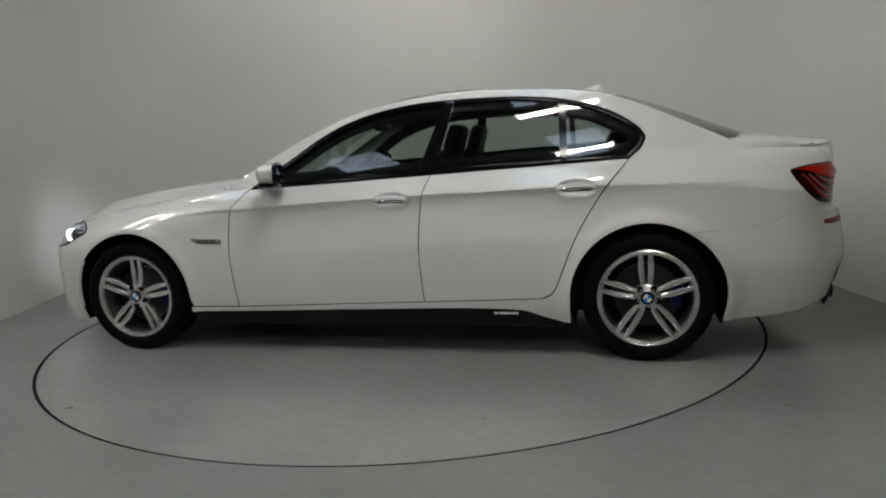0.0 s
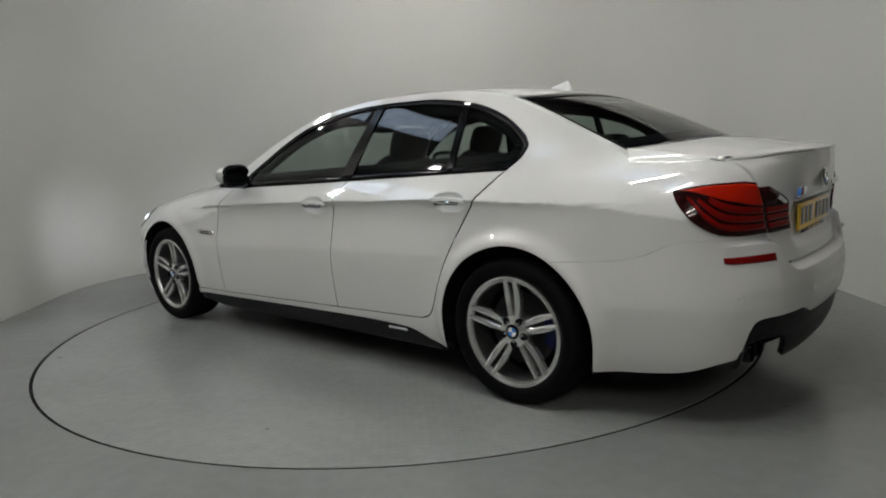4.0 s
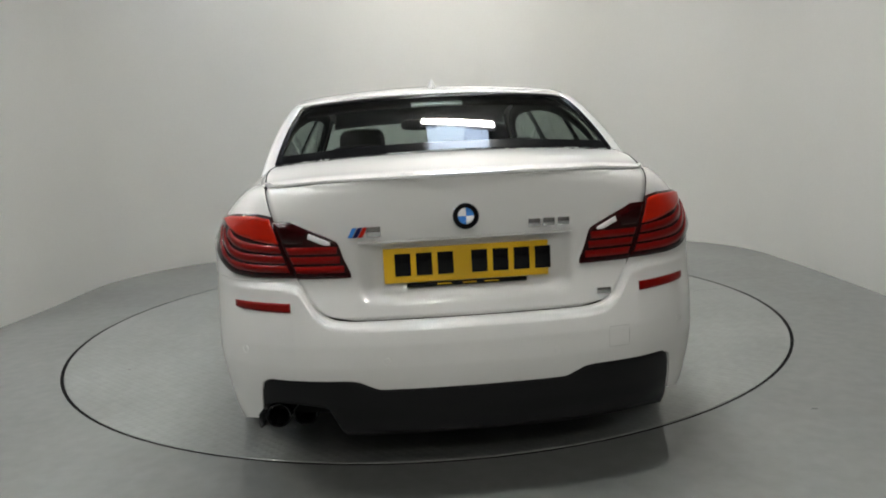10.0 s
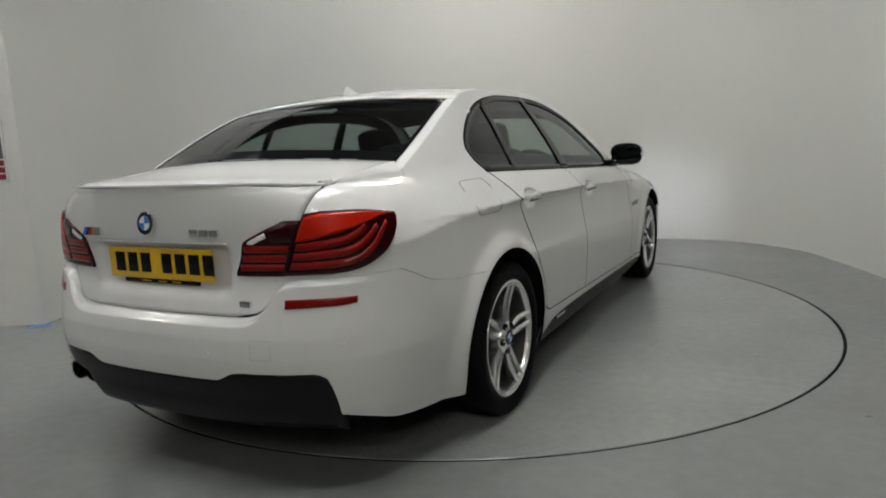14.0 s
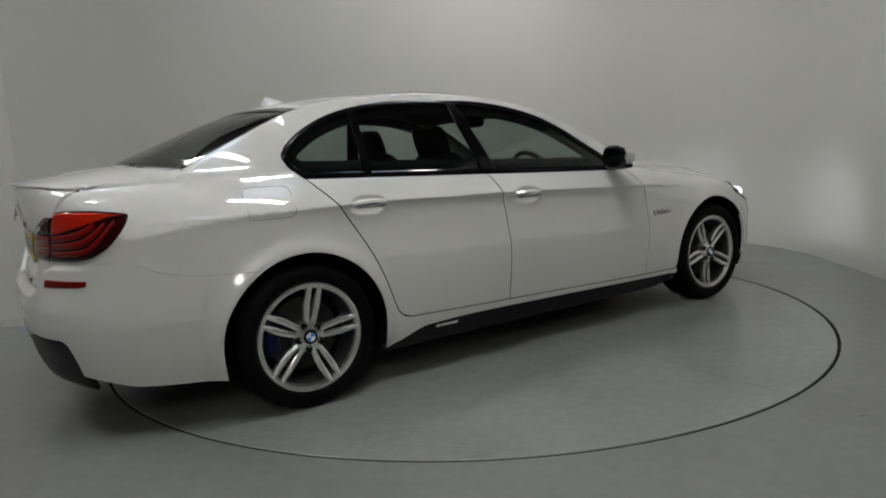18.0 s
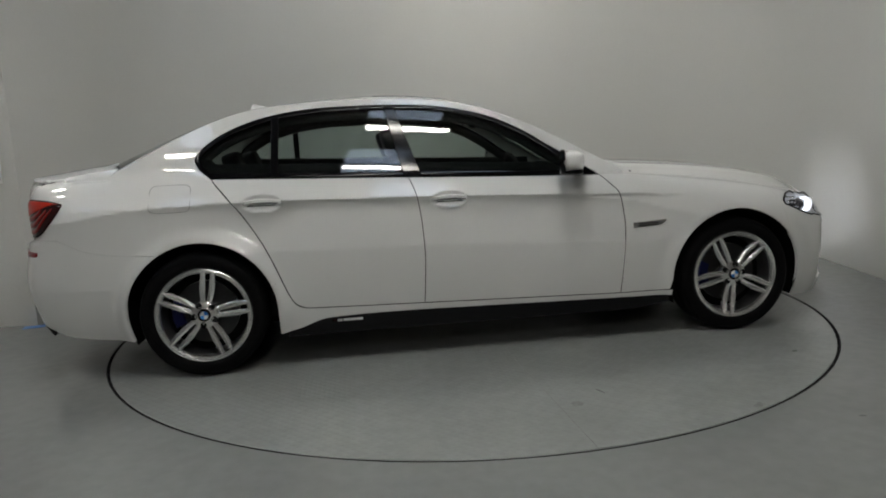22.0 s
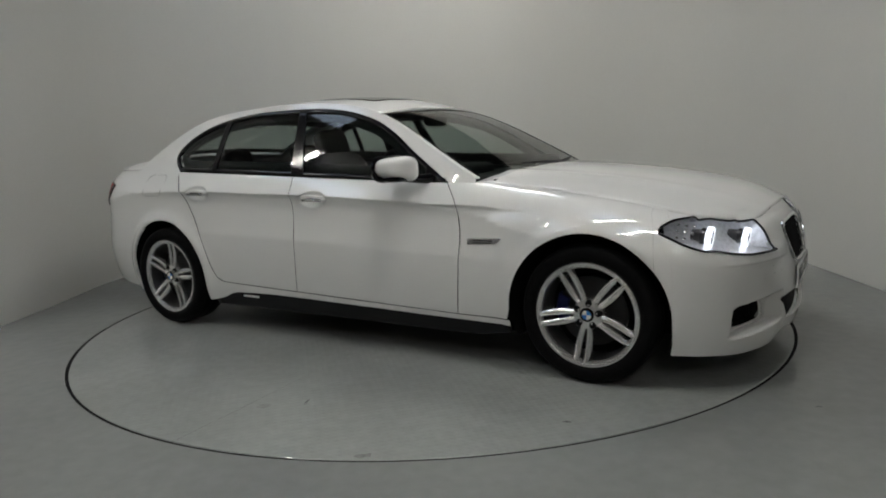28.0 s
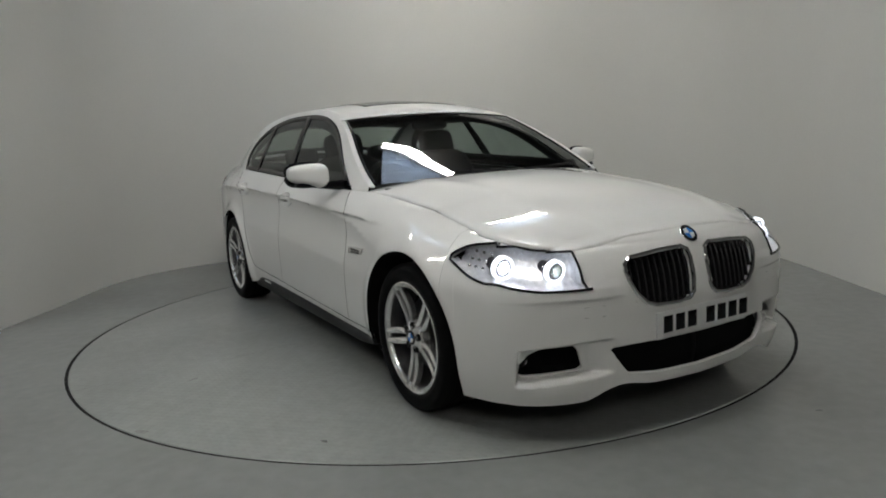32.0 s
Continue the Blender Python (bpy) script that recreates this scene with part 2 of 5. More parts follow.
def room():
    bm = bmesh.new()
    plan = wall_plan()
    pts = []
    for i, p in enumerate(plan):
        a, b = plan[max(0, i - 1)], plan[min(len(plan) - 1, i + 1)]
        d = (b - a).normalized()
        out = Vector((d.y, -d.x))
        q = p + out * 0.12
        pts.append([(p.x, p.y, 0), (p.x, p.y, 1.1), (p.x, p.y, 2.2), (p.x, p.y, BAY_H), (q.x, q.y, BAY_H), (q.x, q.y, 0)])
    rows = grid(bm, pts, close_v=True)
    bm.faces.new(rows[0])
    bm.faces.new(rows[-1][::-1])
    bmesh.ops.recalc_face_normals(bm, faces=bm.faces)
    tagged(part("wall_curved", bm, WALL), "matt white curved studio wall round the turntable", "wall", kind="structure")

    bm = bmesh.new()
    box(bm, (-6.0, 0.14, 0), (-3.095, 0.26, BAY_H))
    tagged(part("wall_left_return", bm, WALL, flat=True), "white painted wall return beside the turntable bay", "wall", kind="structure")
    bm = bmesh.new()
    box(bm, (3.14, -1.4, 0), (6.0, -1.28, BAY_H))
    tagged(part("wall_right_return", bm, HALL, flat=True), "grey painted wall return beside the turntable bay", "wall", kind="structure")
    for name, lo, hi in (("wall_left", (-6.12, HALL_END, 0), (-6.0, HALL_BACK, WALL_H)), ("wall_right", (6.0, HALL_END, 0), (6.12, HALL_BACK, WALL_H))):
        bm = bmesh.new()
        box(bm, lo, hi)
        tagged(part(name, bm, HALL, flat=True), "plain grey hall side wall", "wall", kind="structure")
    bm = bmesh.new()
    box(bm, (-6.12, HALL_END - 0.12, 0), (6.12, HALL_END, WALL_H))
    tagged(part("wall_front", bm, HALL, flat=True), "plain grey hall wall behind the camera", "wall", kind="structure")

    bm = bmesh.new()
    box(bm, (-6.12, HALL_BACK, 0), (6.12, HALL_BACK + 0.12, WALL_H))
    tagged(part("wall_back", bm, HALL, flat=True), "plain grey hall wall behind the turntable bay", "wall", kind="structure")

    # floor with a round hole for the turntable
    bm = bmesh.new()
    R0 = 2.2425
    n = 128
    outer = []
    for k in range(n):
        a = 2 * math.pi * k / n
        c, s = math.cos(a), math.sin(a)
        t = min(6.2 / abs(c) if abs(c) > 1e-6 else 99, (0.1 - HALL_END if s < 0 else HALL_BACK + 0.1) / abs(s) if abs(s) > 1e-6 else 99)
        outer.append((c * t, s * t, 0))
    pts = [[(R0 * math.cos(2 * math.pi * k / n), R0 * math.sin(2 * math.pi * k / n), -0.05) for k in range(n)],
           [(R0 * math.cos(2 * math.pi * k / n), R0 * math.sin(2 * math.pi * k / n), 0) for k in range(n)], outer]
    grid(bm, pts, close_v=True, flip=True)
    tagged(part("floor", bm, FLOOR, angle=20), "grey painted epoxy floor with faint scuffs", "floor", kind="structure")
    bm = bmesh.new()
    bmesh.ops.create_circle(bm, cap_ends=True, segments=96, radius=2.3, matrix=pose(0, 0, -0.05))
    tagged(part("turntable_pit", bm, DARK, flat=True), "dark gap under the turntable rim", "pit", kind="structure")

    bm = bmesh.new()
    box(bm, (-6.12, HALL_END - 0.12, WALL_H), (6.12, HALL_BACK + 0.12, WALL_H + 0.1))
    tagged(part("ceiling", bm, CEIL, flat=True), "dull grey hall roof sheeting", "ceiling", kind="structure")


def strip_light(x, y, z, length, turn):
    ob = tagged(new("strip_light"), "white fluorescent strip light hung from the roof", "ceiling light", "strip lights")
    bm = bmesh.new()
    box(bm, (-length / 2 - 0.03, -0.05, 0.03), (length / 2 + 0.03, 0.05, 0.10), 0.008)
    part("housing", bm, WHITE, ob)
    bm = bmesh.new()
    box(bm, (-length / 2, -0.055, -0.012), (length / 2, 0.055, 0.028), 0.012)
    part("fluorescent_tube", bm, TUBE, ob, "glowing white tube")
    for s in (-1, 1):
        bm = bmesh.new()
        box(bm, (s * length / 2 - 0.015, -0.02, -0.02), (s * length / 2 + 0.015, 0.02, 0.04), 0.004)
        part("lamp_holder", bm, WHITE, ob)
        bm = bmesh.new()
        tube(bm, [(s * length * 0.35, 0, 0.09), (s * length * 0.35, 0, WALL_H - z)], 0.004, 6)
        part("hanger", bm, STEEL, ob)
    ob.matrix_basis = pose(x, y, z, 0, 0, turn)
    return ob


room()
bm = bmesh.new()
lathe(bm, [(2.2235, -0.012), (2.2235, -0.0035), (2.2425, -0.0025), (2.2425, -0.012)], 128, "z")
bmesh.ops.recalc_face_normals(bm, faces=bm.faces)
tagged(part("turntable_seal", bm, DARK), "thin black rubber seal round the turntable rim", "seal", kind="structure")

# turntable
table = tagged(new("turntable"), "round grey painted car turntable flush with the floor", "turntable")
bm = bmesh.new()
lathe(bm, [(0.0001, 0.0), (0.8, 0.0), (1.6, 0.0), (2.222, 0.0), (2.2265, -0.004), (2.2265, -0.045), (0.0001, -0.045)], 128, "z")
bmesh.ops.remove_doubles(bm, verts=bm.verts, dist=0.0005)
bmesh.ops.recalc_face_normals(bm, faces=bm.faces)
part("deck", bm, DISC, table)

# ---------------------------------------------------------------- the car: surfaces
# car space: x ahead, y to its left, z up, origin on the ground midway between the axles
XA, XB = 1.45, -1.55                 # where the sides end and the rounded ends begin
ARCH_R, HUB_Z, AXLE = 0.386, 0.33, 1.484
HANDLES = ((-0.155, 0.866), (-1.14, 0.902))


def f_front(z):
    return curve(z, [(0.14, 2.262), (0.22, 2.290), (0.32, 2.299), (0.5, 2.30), (0.6, 2.288), (0.7, 2.262), (0.76, 2.228), (0.80, 2.185)])


def f_rear(z):
    return 0.07 * max(0.0, 0.492 - z) + curve(z, [(0.20, -2.49), (0.32, -2.528), (0.42, -2.532), (0.55, -2.516), (0.66, -2.493), (0.72, -2.481), (0.80, -2.474), (0.90, -2.487), (0.97, -2.495), (1.06, -2.50)])


def z_top(x):
    """Top edge of the body side: hood edge, belt line, boot edge."""
    return curve(x, [(-2.5, 1.045), (-2.2, 1.05), (-1.9, 1.05), (-1.41, 1.032), (-0.95, 1.012), (-0.34, 0.985), (0.28, 0.958), (0.72, 0.942),
                     (0.88, 0.938), (1.05, 0.919), (1.4, 0.878), (1.7, 0.832), (1.9, 0.79), (2.05, 0.75)])


def side_y(x, z):
    """Half width of the body side."""
    e_top = z_top(x)
    base = curve(z, [(0.12, 0.865), (0.2, 0.893), (0.3, 0.916), (0.42, 0.926), (0.55, 0.930), (0.7, 0.926), (1.1, 0.922)])
    base *= curve(x, [(-2.5, 0.912), (-2.1, 0.943), (-1.75, 0.98), (-1.4, 1.0), (-0.9, 0.992), (0.0, 0.99), (0.9, 0.992), (1.45, 1.0), (1.75, 0.985), (2.2, 0.95)])
    top_in = curve(x, [(-2.45, 0.185), (-2.2, 0.185), (-1.9, 0.168), (-1.6, 0.135), (-1.3, 0.112), (-0.9, 0.104), (0.5, 0.100), (0.72, 0.112), (0.9, 0.145), (1.15, 0.19), (1.5, 0.215), (2.0, 0.22)])
    depth = curve(x, [(-2.4, 0.225), (-2.15, 0.20), (-1.9, 0.165), (-1.5, 0.14), (-1.1, 0.118), (0.4, 0.108), (0.8, 0.135), (1.15, 0.19), (1.5, 0.22), (2.0, 0.20)])
    soft = curve(x, [(-2.4, 0.66), (-2.1, 0.52), (-1.9, 0.38), (-1.3, 0.2), (-0.9, 0.14), (0.4, 0.14), (0.8, 0.35), (1.2, 0.85), (1.5, 1.0)])
    e = (e_top - z) / depth
    if e < 1:
        e = max(e, 0.0)
        k = 1 - e
        base -= top_in * ((1 - soft) * k + soft * (1 - math.sqrt(max(0.0, 1 - k * k))))
    # the crease along the doors: a shallow hollow just under it
    line = curve(x, [(-2.2, 0.888), (-1.25, 0.893), (-0.34, 0.872), (0.27, 0.848), (1.2, 0.80)])
    d = line - z
    fade = curve(x, [(-2.25, 0.0), (-2.0, 0.16), (-1.6, 0.5), (-1.0, 1.0), (0.0, 1.0), (0.8, 1.0), (1.25, 0.0)])
    if -0.010 < d < 0.25:
        base -= fade * 0.025 * math.sin(math.pi * min(1.0, max(0.0, (d + 0.010) / 0.26)) ** 0.45)
    # fold low on the rear bumper
    base -= 0.10 * max(0.0, 0.492 - z) * min(1.0, max(0.0, (-1.8 - x) / 0.15))
    # dished recesses behind the door handles
    for hx, hz in HANDLES:
        d = ((x - hx) / 0.105) ** 2 + ((z - hz + 0.006) / 0.045) ** 2
        if d < 1:
            base -= 0.030 * (1 - d) ** 0.8
    # flares round the wheel arches
    for xc in (AXLE, -AXLE):
        r = math.hypot(x - xc, z - HUB_Z)
        if z > 0.1:
            base += (0.012 if xc > 0 else 0.024) * math.exp(-((r - ARCH_R - 0.01) / 0.045) ** 2)
    return base


def end_point(front, phi, z):
    c, s = max(0.0, math.cos(phi)), max(0.0, math.sin(phi))
    if front:
        x = XA + (f_front(z) - XA) * c ** (2 / 5.0)
        return Vector((x, side_y(x, z) * s ** (2 / 2.2), z))
    x = XB + (f_rear(z) - XB) * c ** (2 / 6.6)
    y = side_y(x, z) * s ** (2 / 2.5)
    return Vector((x, y, z))


def arc_table(front):
    out, last, total = [], None, 0.0
    for k in range(0, 401):
        phi = math.pi / 2 * (k / 400) ** 2.0 if k < 200 else math.pi / 2 * (0.25 + 0.75 * (1 - (1 - (k - 200) / 200) ** 2.2))
        p = end_point(front, phi, 0.55)
        if last is not None:
            total += (p - last).length
        last = p
        out.append((total, phi))
    return out


FRONT_ARC, REAR_ARC = arc_table(True), arc_table(False)
LF, LR = FRONT_ARC[-1][0], REAR_ARC[-1][0]
LS = XA - XB


def read(table, s):
    lo, hi = 0, len(table) - 1
    while hi - lo > 1:
        m = (lo + hi) // 2
        if table[m][0] <= s:
            lo = m
        else:
            hi = m
    a, b = table[lo], table[hi]
    t = (s - a[0]) / max(1e-9, b[0] - a[0])
    return a[1] + (b[1] - a[1]) * min(1.0, max(0.0, t))


def skin(a, z):
    """The body side as one sheet: a runs from the nose's middle round the left side to the tail's middle."""
    if a <= LF:
        p = end_point(True, read(FRONT_ARC, a), z)
        if z < 0.46 and p.x > 1.85:
            # hollow round the fog lamp between a brow and a blade
            brow = curve(p.y, [(0.40, 0.420), (0.62, 0.406), (0.79, 0.386), (0.86, 0.36)])
            sill = curve(p.y, [(0.45, 0.290), (0.56, 0.282), (0.80, 0.252)])
            w = min(1.0, max(0.0, (p.y - 0.43) / 0.09)) * min(1.0, max(0.0, (0.772 - p.y) / 0.018))
            deep = min(1.0, max(0.0, (brow - z) / 0.012)) * min(1.0, max(0.0, (z - sill + 0.014) / 0.014))
            blade = min(1.0, max(0.0, (p.y - 0.44) / 0.08)) * min(1.0, max(0.0, (sill - z) / 0.010)) * min(1.0, max(0.0, (p.x - 1.9) / 0.08)) * min(1.0, max(0.0, (0.772 - p.y) / 0.018))
            p.x += 0.007 * blade - 0.045 * w * deep
            p.y += (0.001 * blade - 0.014 * w * deep) * min(1.0, p.y / 0.7)
        if 0.566 < z < 0.64 and p.y > 0.37:
            # small shelf under the headlamp
            k = min(1.0, (z - 0.566) / 0.008) * min(1.0, (0.64 - z) / 0.03)
            p.x += 0.010 * min(1.0, (p.y - 0.37) / 0.12) * k * min(1.0, max(0.0, (0.84 - p.y) / 0.16))
        return p
    if a <= LF + LS:
        x = XA - (a - LF)
        return Vector((x, side_y(x, z), z))
    p = end_point(False, read(REAR_ARC, LF + LS + LR - a), z)
    # ledge along the top of the rear bumper, under the boot lid and round its corners
    y = abs(p.y)
    drop = curve(y, [(0, 0.622), (0.36, 0.622), (0.42, 0.628), (0.47, 0.654), (0.505, 0.70), (0.535, 0.742), (0.6, 0.752)]) - z
    if drop > 0 and z > 0.34 and p.x < -2.1:
        k = min(1.0, drop / 0.016)
        p.x -= 0.034 * k * k * (3 - 2 * k) * curve(z, [(0.34, 0.0), (0.46, 0.6), (0.56, 1.0)]) * curve(y, [(0.55, 1.0), (0.82, 0.0)])
    # hollow for the number plate in the boot lid
    w = min(1.0, max(0.0, (0.345 - abs(p.y)) / 0.05)) * min(1.0, max(0.0, (z - 0.675) / 0.05)) * min(1.0, max(0.0, (0.872 - z) / 0.012))
    p.x += 0.026 * w * w * (3 - 2 * w)
    return p


def skin_n(a, z):
    d = 0.004
    u, v = skin(a + d, z) - skin(a - d, z), skin(a, z + d) - skin(a, z - d)
    n = u.cross(v)
    return n.normalized() if n.length > 1e-9 else Vector((0, 1, 0))


@functools.lru_cache(None)
def at_x(x, z=0.55):
    """a at which the sheet passes x."""
    if XB <= x <= XA:
        return LF + XA - x
    lo, hi = (0.0, LF) if x > XA else (LF + LS, LF + LS + LR)
    for _ in range(40):
        m = (lo + hi) / 2
        if (skin(m, z).x > x) == (x > XA or True):
            lo = m
        else:
            hi = m
    return (lo + hi) / 2


@functools.lru_cache(None)
def at_y(y, z=0.55, rear=False):
    lo, hi = (0.0, LF) if not rear else (LF + LS + LR, LF + LS)
    for _ in range(40):
        m = (lo + hi) / 2
        if skin(m, z).y < y:
            lo = m
        else:
            hi = m
    return (lo + hi) / 2


ATOT = LF + LS + LR


def a_top(a):
    """Top edge of the sheet."""
    if a < LF:
        p = skin(a, 0.74)
        if p.y < 0.62:
            return curve(p.y, [(0, 0.79), (0.3, 0.782), (0.56, 0.746), (0.62, 0.746)])
        return max(0.746, z_top(p.x))
    if a <= LF + LS:
        return z_top(XA - (a - LF))
    p = skin(a, 1.0)
    if p.y > 0.70:
        return z_top(p.x)
    return curve(p.y, [(0, 1.064), (0.45, 1.06), (0.6, 1.051), (0.7, 1.048)])


def a_low(a):
    """Bottom edge of bumpers and sills."""
    p = skin(a, 0.55)
    if p.x > 1.9 and p.y < 0.72:
        return curve(p.y, [(0.0, 0.198), (0.25, 0.206), (0.40, 0.228), (0.47, 0.215), (0.58, 0.175), (0.72, 0.168)])
    if p.x > 1.0:
        return curve(p.x, [(1.0, 0.245), (1.1, 0.24), (1.87, 0.172), (2.0, 0.168), (2.1, 0.168), (2.2, 0.168), (2.25, 0.170), (2.285, 0.17)])
    if p.x > -1.2:
        return curve(p.x, [(-1.1, 0.19), (-1.0, 0.212), (-0.84, 0.262), (-0.56, 0.27), (0.0, 0.262), (0.56, 0.25), (1.05, 0.242)])
    return curve(-p.x, [(1.2, 0.19), (1.86, 0.205), (2.2, 0.235), (2.35, 0.283), (2.46, 0.312), (2.55, 0.314)])


def put(bm, p, n, side=1):
    """A vertex that keeps the normal of the surface it lies on."""
    lay = bm.verts.layers.float_vector.get("surface") or bm.verts.layers.float_vector.new("surface")
    v = bm.verts.new((p[0], p[1] * side, p[2]))
    v[lay] = (n[0], n[1] * side, n[2])
    return v


def sheet(bm, fn, nu, nv, side, norm=None):
    """A grid over the body side; fn gives (a, z) for u and v in 0..1."""
    bm.verts.layers.float_vector.get("surface") or bm.verts.layers.float_vector.new("surface")
    rows = []
    for i in range(nu):
        row = []
        for j in range(nv):
            a, z = fn(i / (nu - 1), j / (nv - 1))
            row.append(put(bm, skin(a, z), norm(a, z) if norm else skin_n(a, z), side))
        rows.append(row)
    for i in range(nu - 1):
        for j in range(nv - 1):
            bm.faces.new([rows[i][j], rows[i + 1][j], rows[i + 1][j + 1], rows[i][j + 1]])


def shell(name, bm, material, parent, label="", thick=0.012, merge=0.0004, edge=None):
    """One outer skin with true surface normals, an edge turned in all round and an inner skin."""
    bmesh.ops.remove_doubles(bm, verts=bm.verts, dist=merge)
    lay = bm.verts.layers.float_vector["surface"]
    bm.verts.ensure_lookup_table()
    outer = list(bm.verts)
    faces = list(bm.faces)
    made = len(faces)
    for f in faces:
        f.normal_update()
        if f.normal.dot(sum((v[lay] for v in f.verts), Vector())) < 0:
            f.normal_flip()
    edges = [(e.verts[0], e.verts[1]) for e in bm.edges if len(e.link_faces) == 1]
    normals = {v: Vector(v[lay]).normalized() for v in outer}
    inner = {v: bm.verts.new(v.co - normals[v] * thick) for v in outer}
    for f in faces:
        bm.faces.new([inner[v] for v in reversed(f.verts)])
    lip = {}
    for e in edges:
        for v in e:
            if v not in lip:
                lip[v] = bm.verts.new(v.co)
        try:
            bm.faces.new((lip[e[0]], lip[e[1]], inner[e[1]], inner[e[0]]))
        except ValueError:
            pass
    bm.verts.index_update()
    table = [Vector()] * len(bm.verts)
    for v in outer:
        table[v.index] = normals[v]
    for v, w in inner.items():
        table[w.index] = -normals[v]
    bm.verts.layers.float_vector.remove(lay)
    me = bpy.data.meshes.new(name)
    bm.to_mesh(me)
    bm.free()
    ob = new(name, me)
    me.materials.append(material)
    for p in me.polygons:
        p.use_smooth = True
    # turned-in edges coloured dark in place of the shade in the seams
    if edge:
        me.materials.append(edge)
        for p in list(me.polygons)[2 * made:]:
            p.material_index = 1
    me.normals_split_custom_set_from_vertices([tuple(n) for n in table])
    ob.parent = parent
    if label:
        ob["label"] = label
    return ob


def columns(bm, alist, lo, hi, nz, side=1, out=0.0, zmap=None, holes=()):
    """A sheet of columns over the body side between two height curves; holes are outlines in (a, z)."""
    table = []
    for a in alist:
        l, h = lo(a), hi(a)
        col = []
        for k in range(nz):
            t = k / (nz - 1)
            t = zmap(t) if zmap else t
            col.append((a, l + (h - l) * t))
        table.append(col)

    def inside(p, poly):
        x, y, c = p[0], p[1], False
        for i in range(len(poly)):
            (x0, y0), (x1, y1) = poly[i], poly[i - 1]
            if (y0 > y) != (y1 > y) and x < (x1 - x0) * (y - y0) / (y1 - y0) + x0:
                c = not c
        return c

    def nearest(p, poly):
        best, where = 9e9, p
        for i in range(len(poly)):
            (x0, y0), (x1, y1) = poly[i], poly[i - 1]
            dx, dy = x1 - x0, y1 - y0
            t = max(0.0, min(1.0, ((p[0] - x0) * dx + (p[1] - y0) * dy) / (dx * dx + dy * dy + 1e-12)))
            q = (x0 + t * dx, y0 + t * dy)
            d = (q[0] - p[0]) ** 2 + (q[1] - p[1]) ** 2
            if d < best:
                best, where = d, q
        return where

    bm.verts.layers.float_vector.get("surface") or bm.verts.layers.float_vector.new("surface")
    nu = len(table)
    keep = {}
    for i in range(nu - 1):
        for j in range(nz - 1):
            c = [table[i][j], table[i + 1][j], table[i + 1][j + 1], table[i][j + 1]]
            mid = (sum(p[0] for p in c) / 4, sum(p[1] for p in c) / 4)
            hit = None
            for h in holes:
                if inside(mid, h):
                    hit = h
            keep[i, j] = hit
    for i in range(nu):
        for j in range(nz):
            around = [keep[p] for p in ((i - 1, j - 1), (i - 1, j), (i, j - 1), (i, j)) if p in keep]
            gone = [h for h in around if h is not None]
            if gone and len(gone) < len(around):
                table[i][j] = nearest(table[i][j], gone[0])
    verts = {}

    def vert(i, j):
        if (i, j) not in verts:
            a, z = table[i][j]
            p = skin(a, z)
            if out:
                p = p + skin_n(a, z) * out
            verts[i, j] = put(bm, p, skin_n(a, z), side)
        return verts[i, j]

    for (i, j), hit in keep.items():
        if hit is None:
            q = [vert(i, j), vert(i + 1, j), vert(i + 1, j + 1), vert(i, j + 1)]
            bm.faces.new(q if side > 0 else q[::-1])


def panel(name, bm, material, parent, label="", thick=0.014, merge=0.0004, angle=38):
    bmesh.ops.remove_doubles(bm, verts=bm.verts, dist=merge)
    ob = part(name, bm, material, parent, label, angle=angle)
    if thick:
        s = ob.modifiers.new("thickness", "SOLIDIFY")
        s.thickness, s.offset = thick, -1
    return ob


def ease_top(t):
    """More rows near the rounded top."""
    return 1 - (1 - t) ** 1.6


def arch(x):
    """Lower edge over the wheels, or the sill."""
    for xc in (AXLE, -AXLE):
        if abs(x - xc) < ARCH_R:
            return HUB_Z + math.sqrt(ARCH_R ** 2 - (x - xc) ** 2)
    return None


# seams between the panels, as x at a height
def seam_front(z):
    return curve(z, [(0.27, 0.795), (0.42, 0.81), (0.55, 0.82), (0.67, 0.826), (0.76, 0.818), (0.84, 0.80), (0.89, 0.762), (0.945, 0.71)])


def seam_mid(z):
    return curve(z, [(0.28, -0.32), (0.42, -0.31), (0.57, -0.303), (0.73, -0.308), (0.85, -0.322), (0.94, -0.345), (0.99, -0.368)])


REAR_SEAM = [(0.322, -0.93), (0.338, -0.985), (0.362, -1.013), (0.41, -1.038), (0.54, -1.087), (0.668, -1.143), (0.796, -1.217), (0.90, -1.287), (1.025, -1.396)]


def seam_rear(z):
    return curve(z, REAR_SEAM)


def seam_rear_z(x):
    return curve(x, [(b, a) for a, b in REAR_SEAM[::-1]])


def door_low(x):
    return curve(x, [(-1.05, 0.330), (-0.88, 0.323), (-0.32, 0.306), (0.8, 0.274)])


GAP = 0.0023
car = tagged(new("car"), "white four-door saloon car with lit headlamps standing on the turntable", "car")


def a_of(x):
    return LF + XA - x


def door(name, x_rear, x_front, side, label):
    bm = bmesh.new()

    def at(u, v):
        v = ease_top(v)
        z = 0.3 + v * 0.67
        for _ in range(3):
            x = lerp(x_rear(z) + GAP, x_front(z) - GAP, u)
            z = lerp(door_low(x) + GAP, z_top(x) - 0.001, v)
        return a_of(x), z
    sheet(bm, at, 84, 60, side)
    return shell(name, bm, PAINT, car, label, edge=DARK)


def xa_of(a):
    return skin(a, 0.55).x


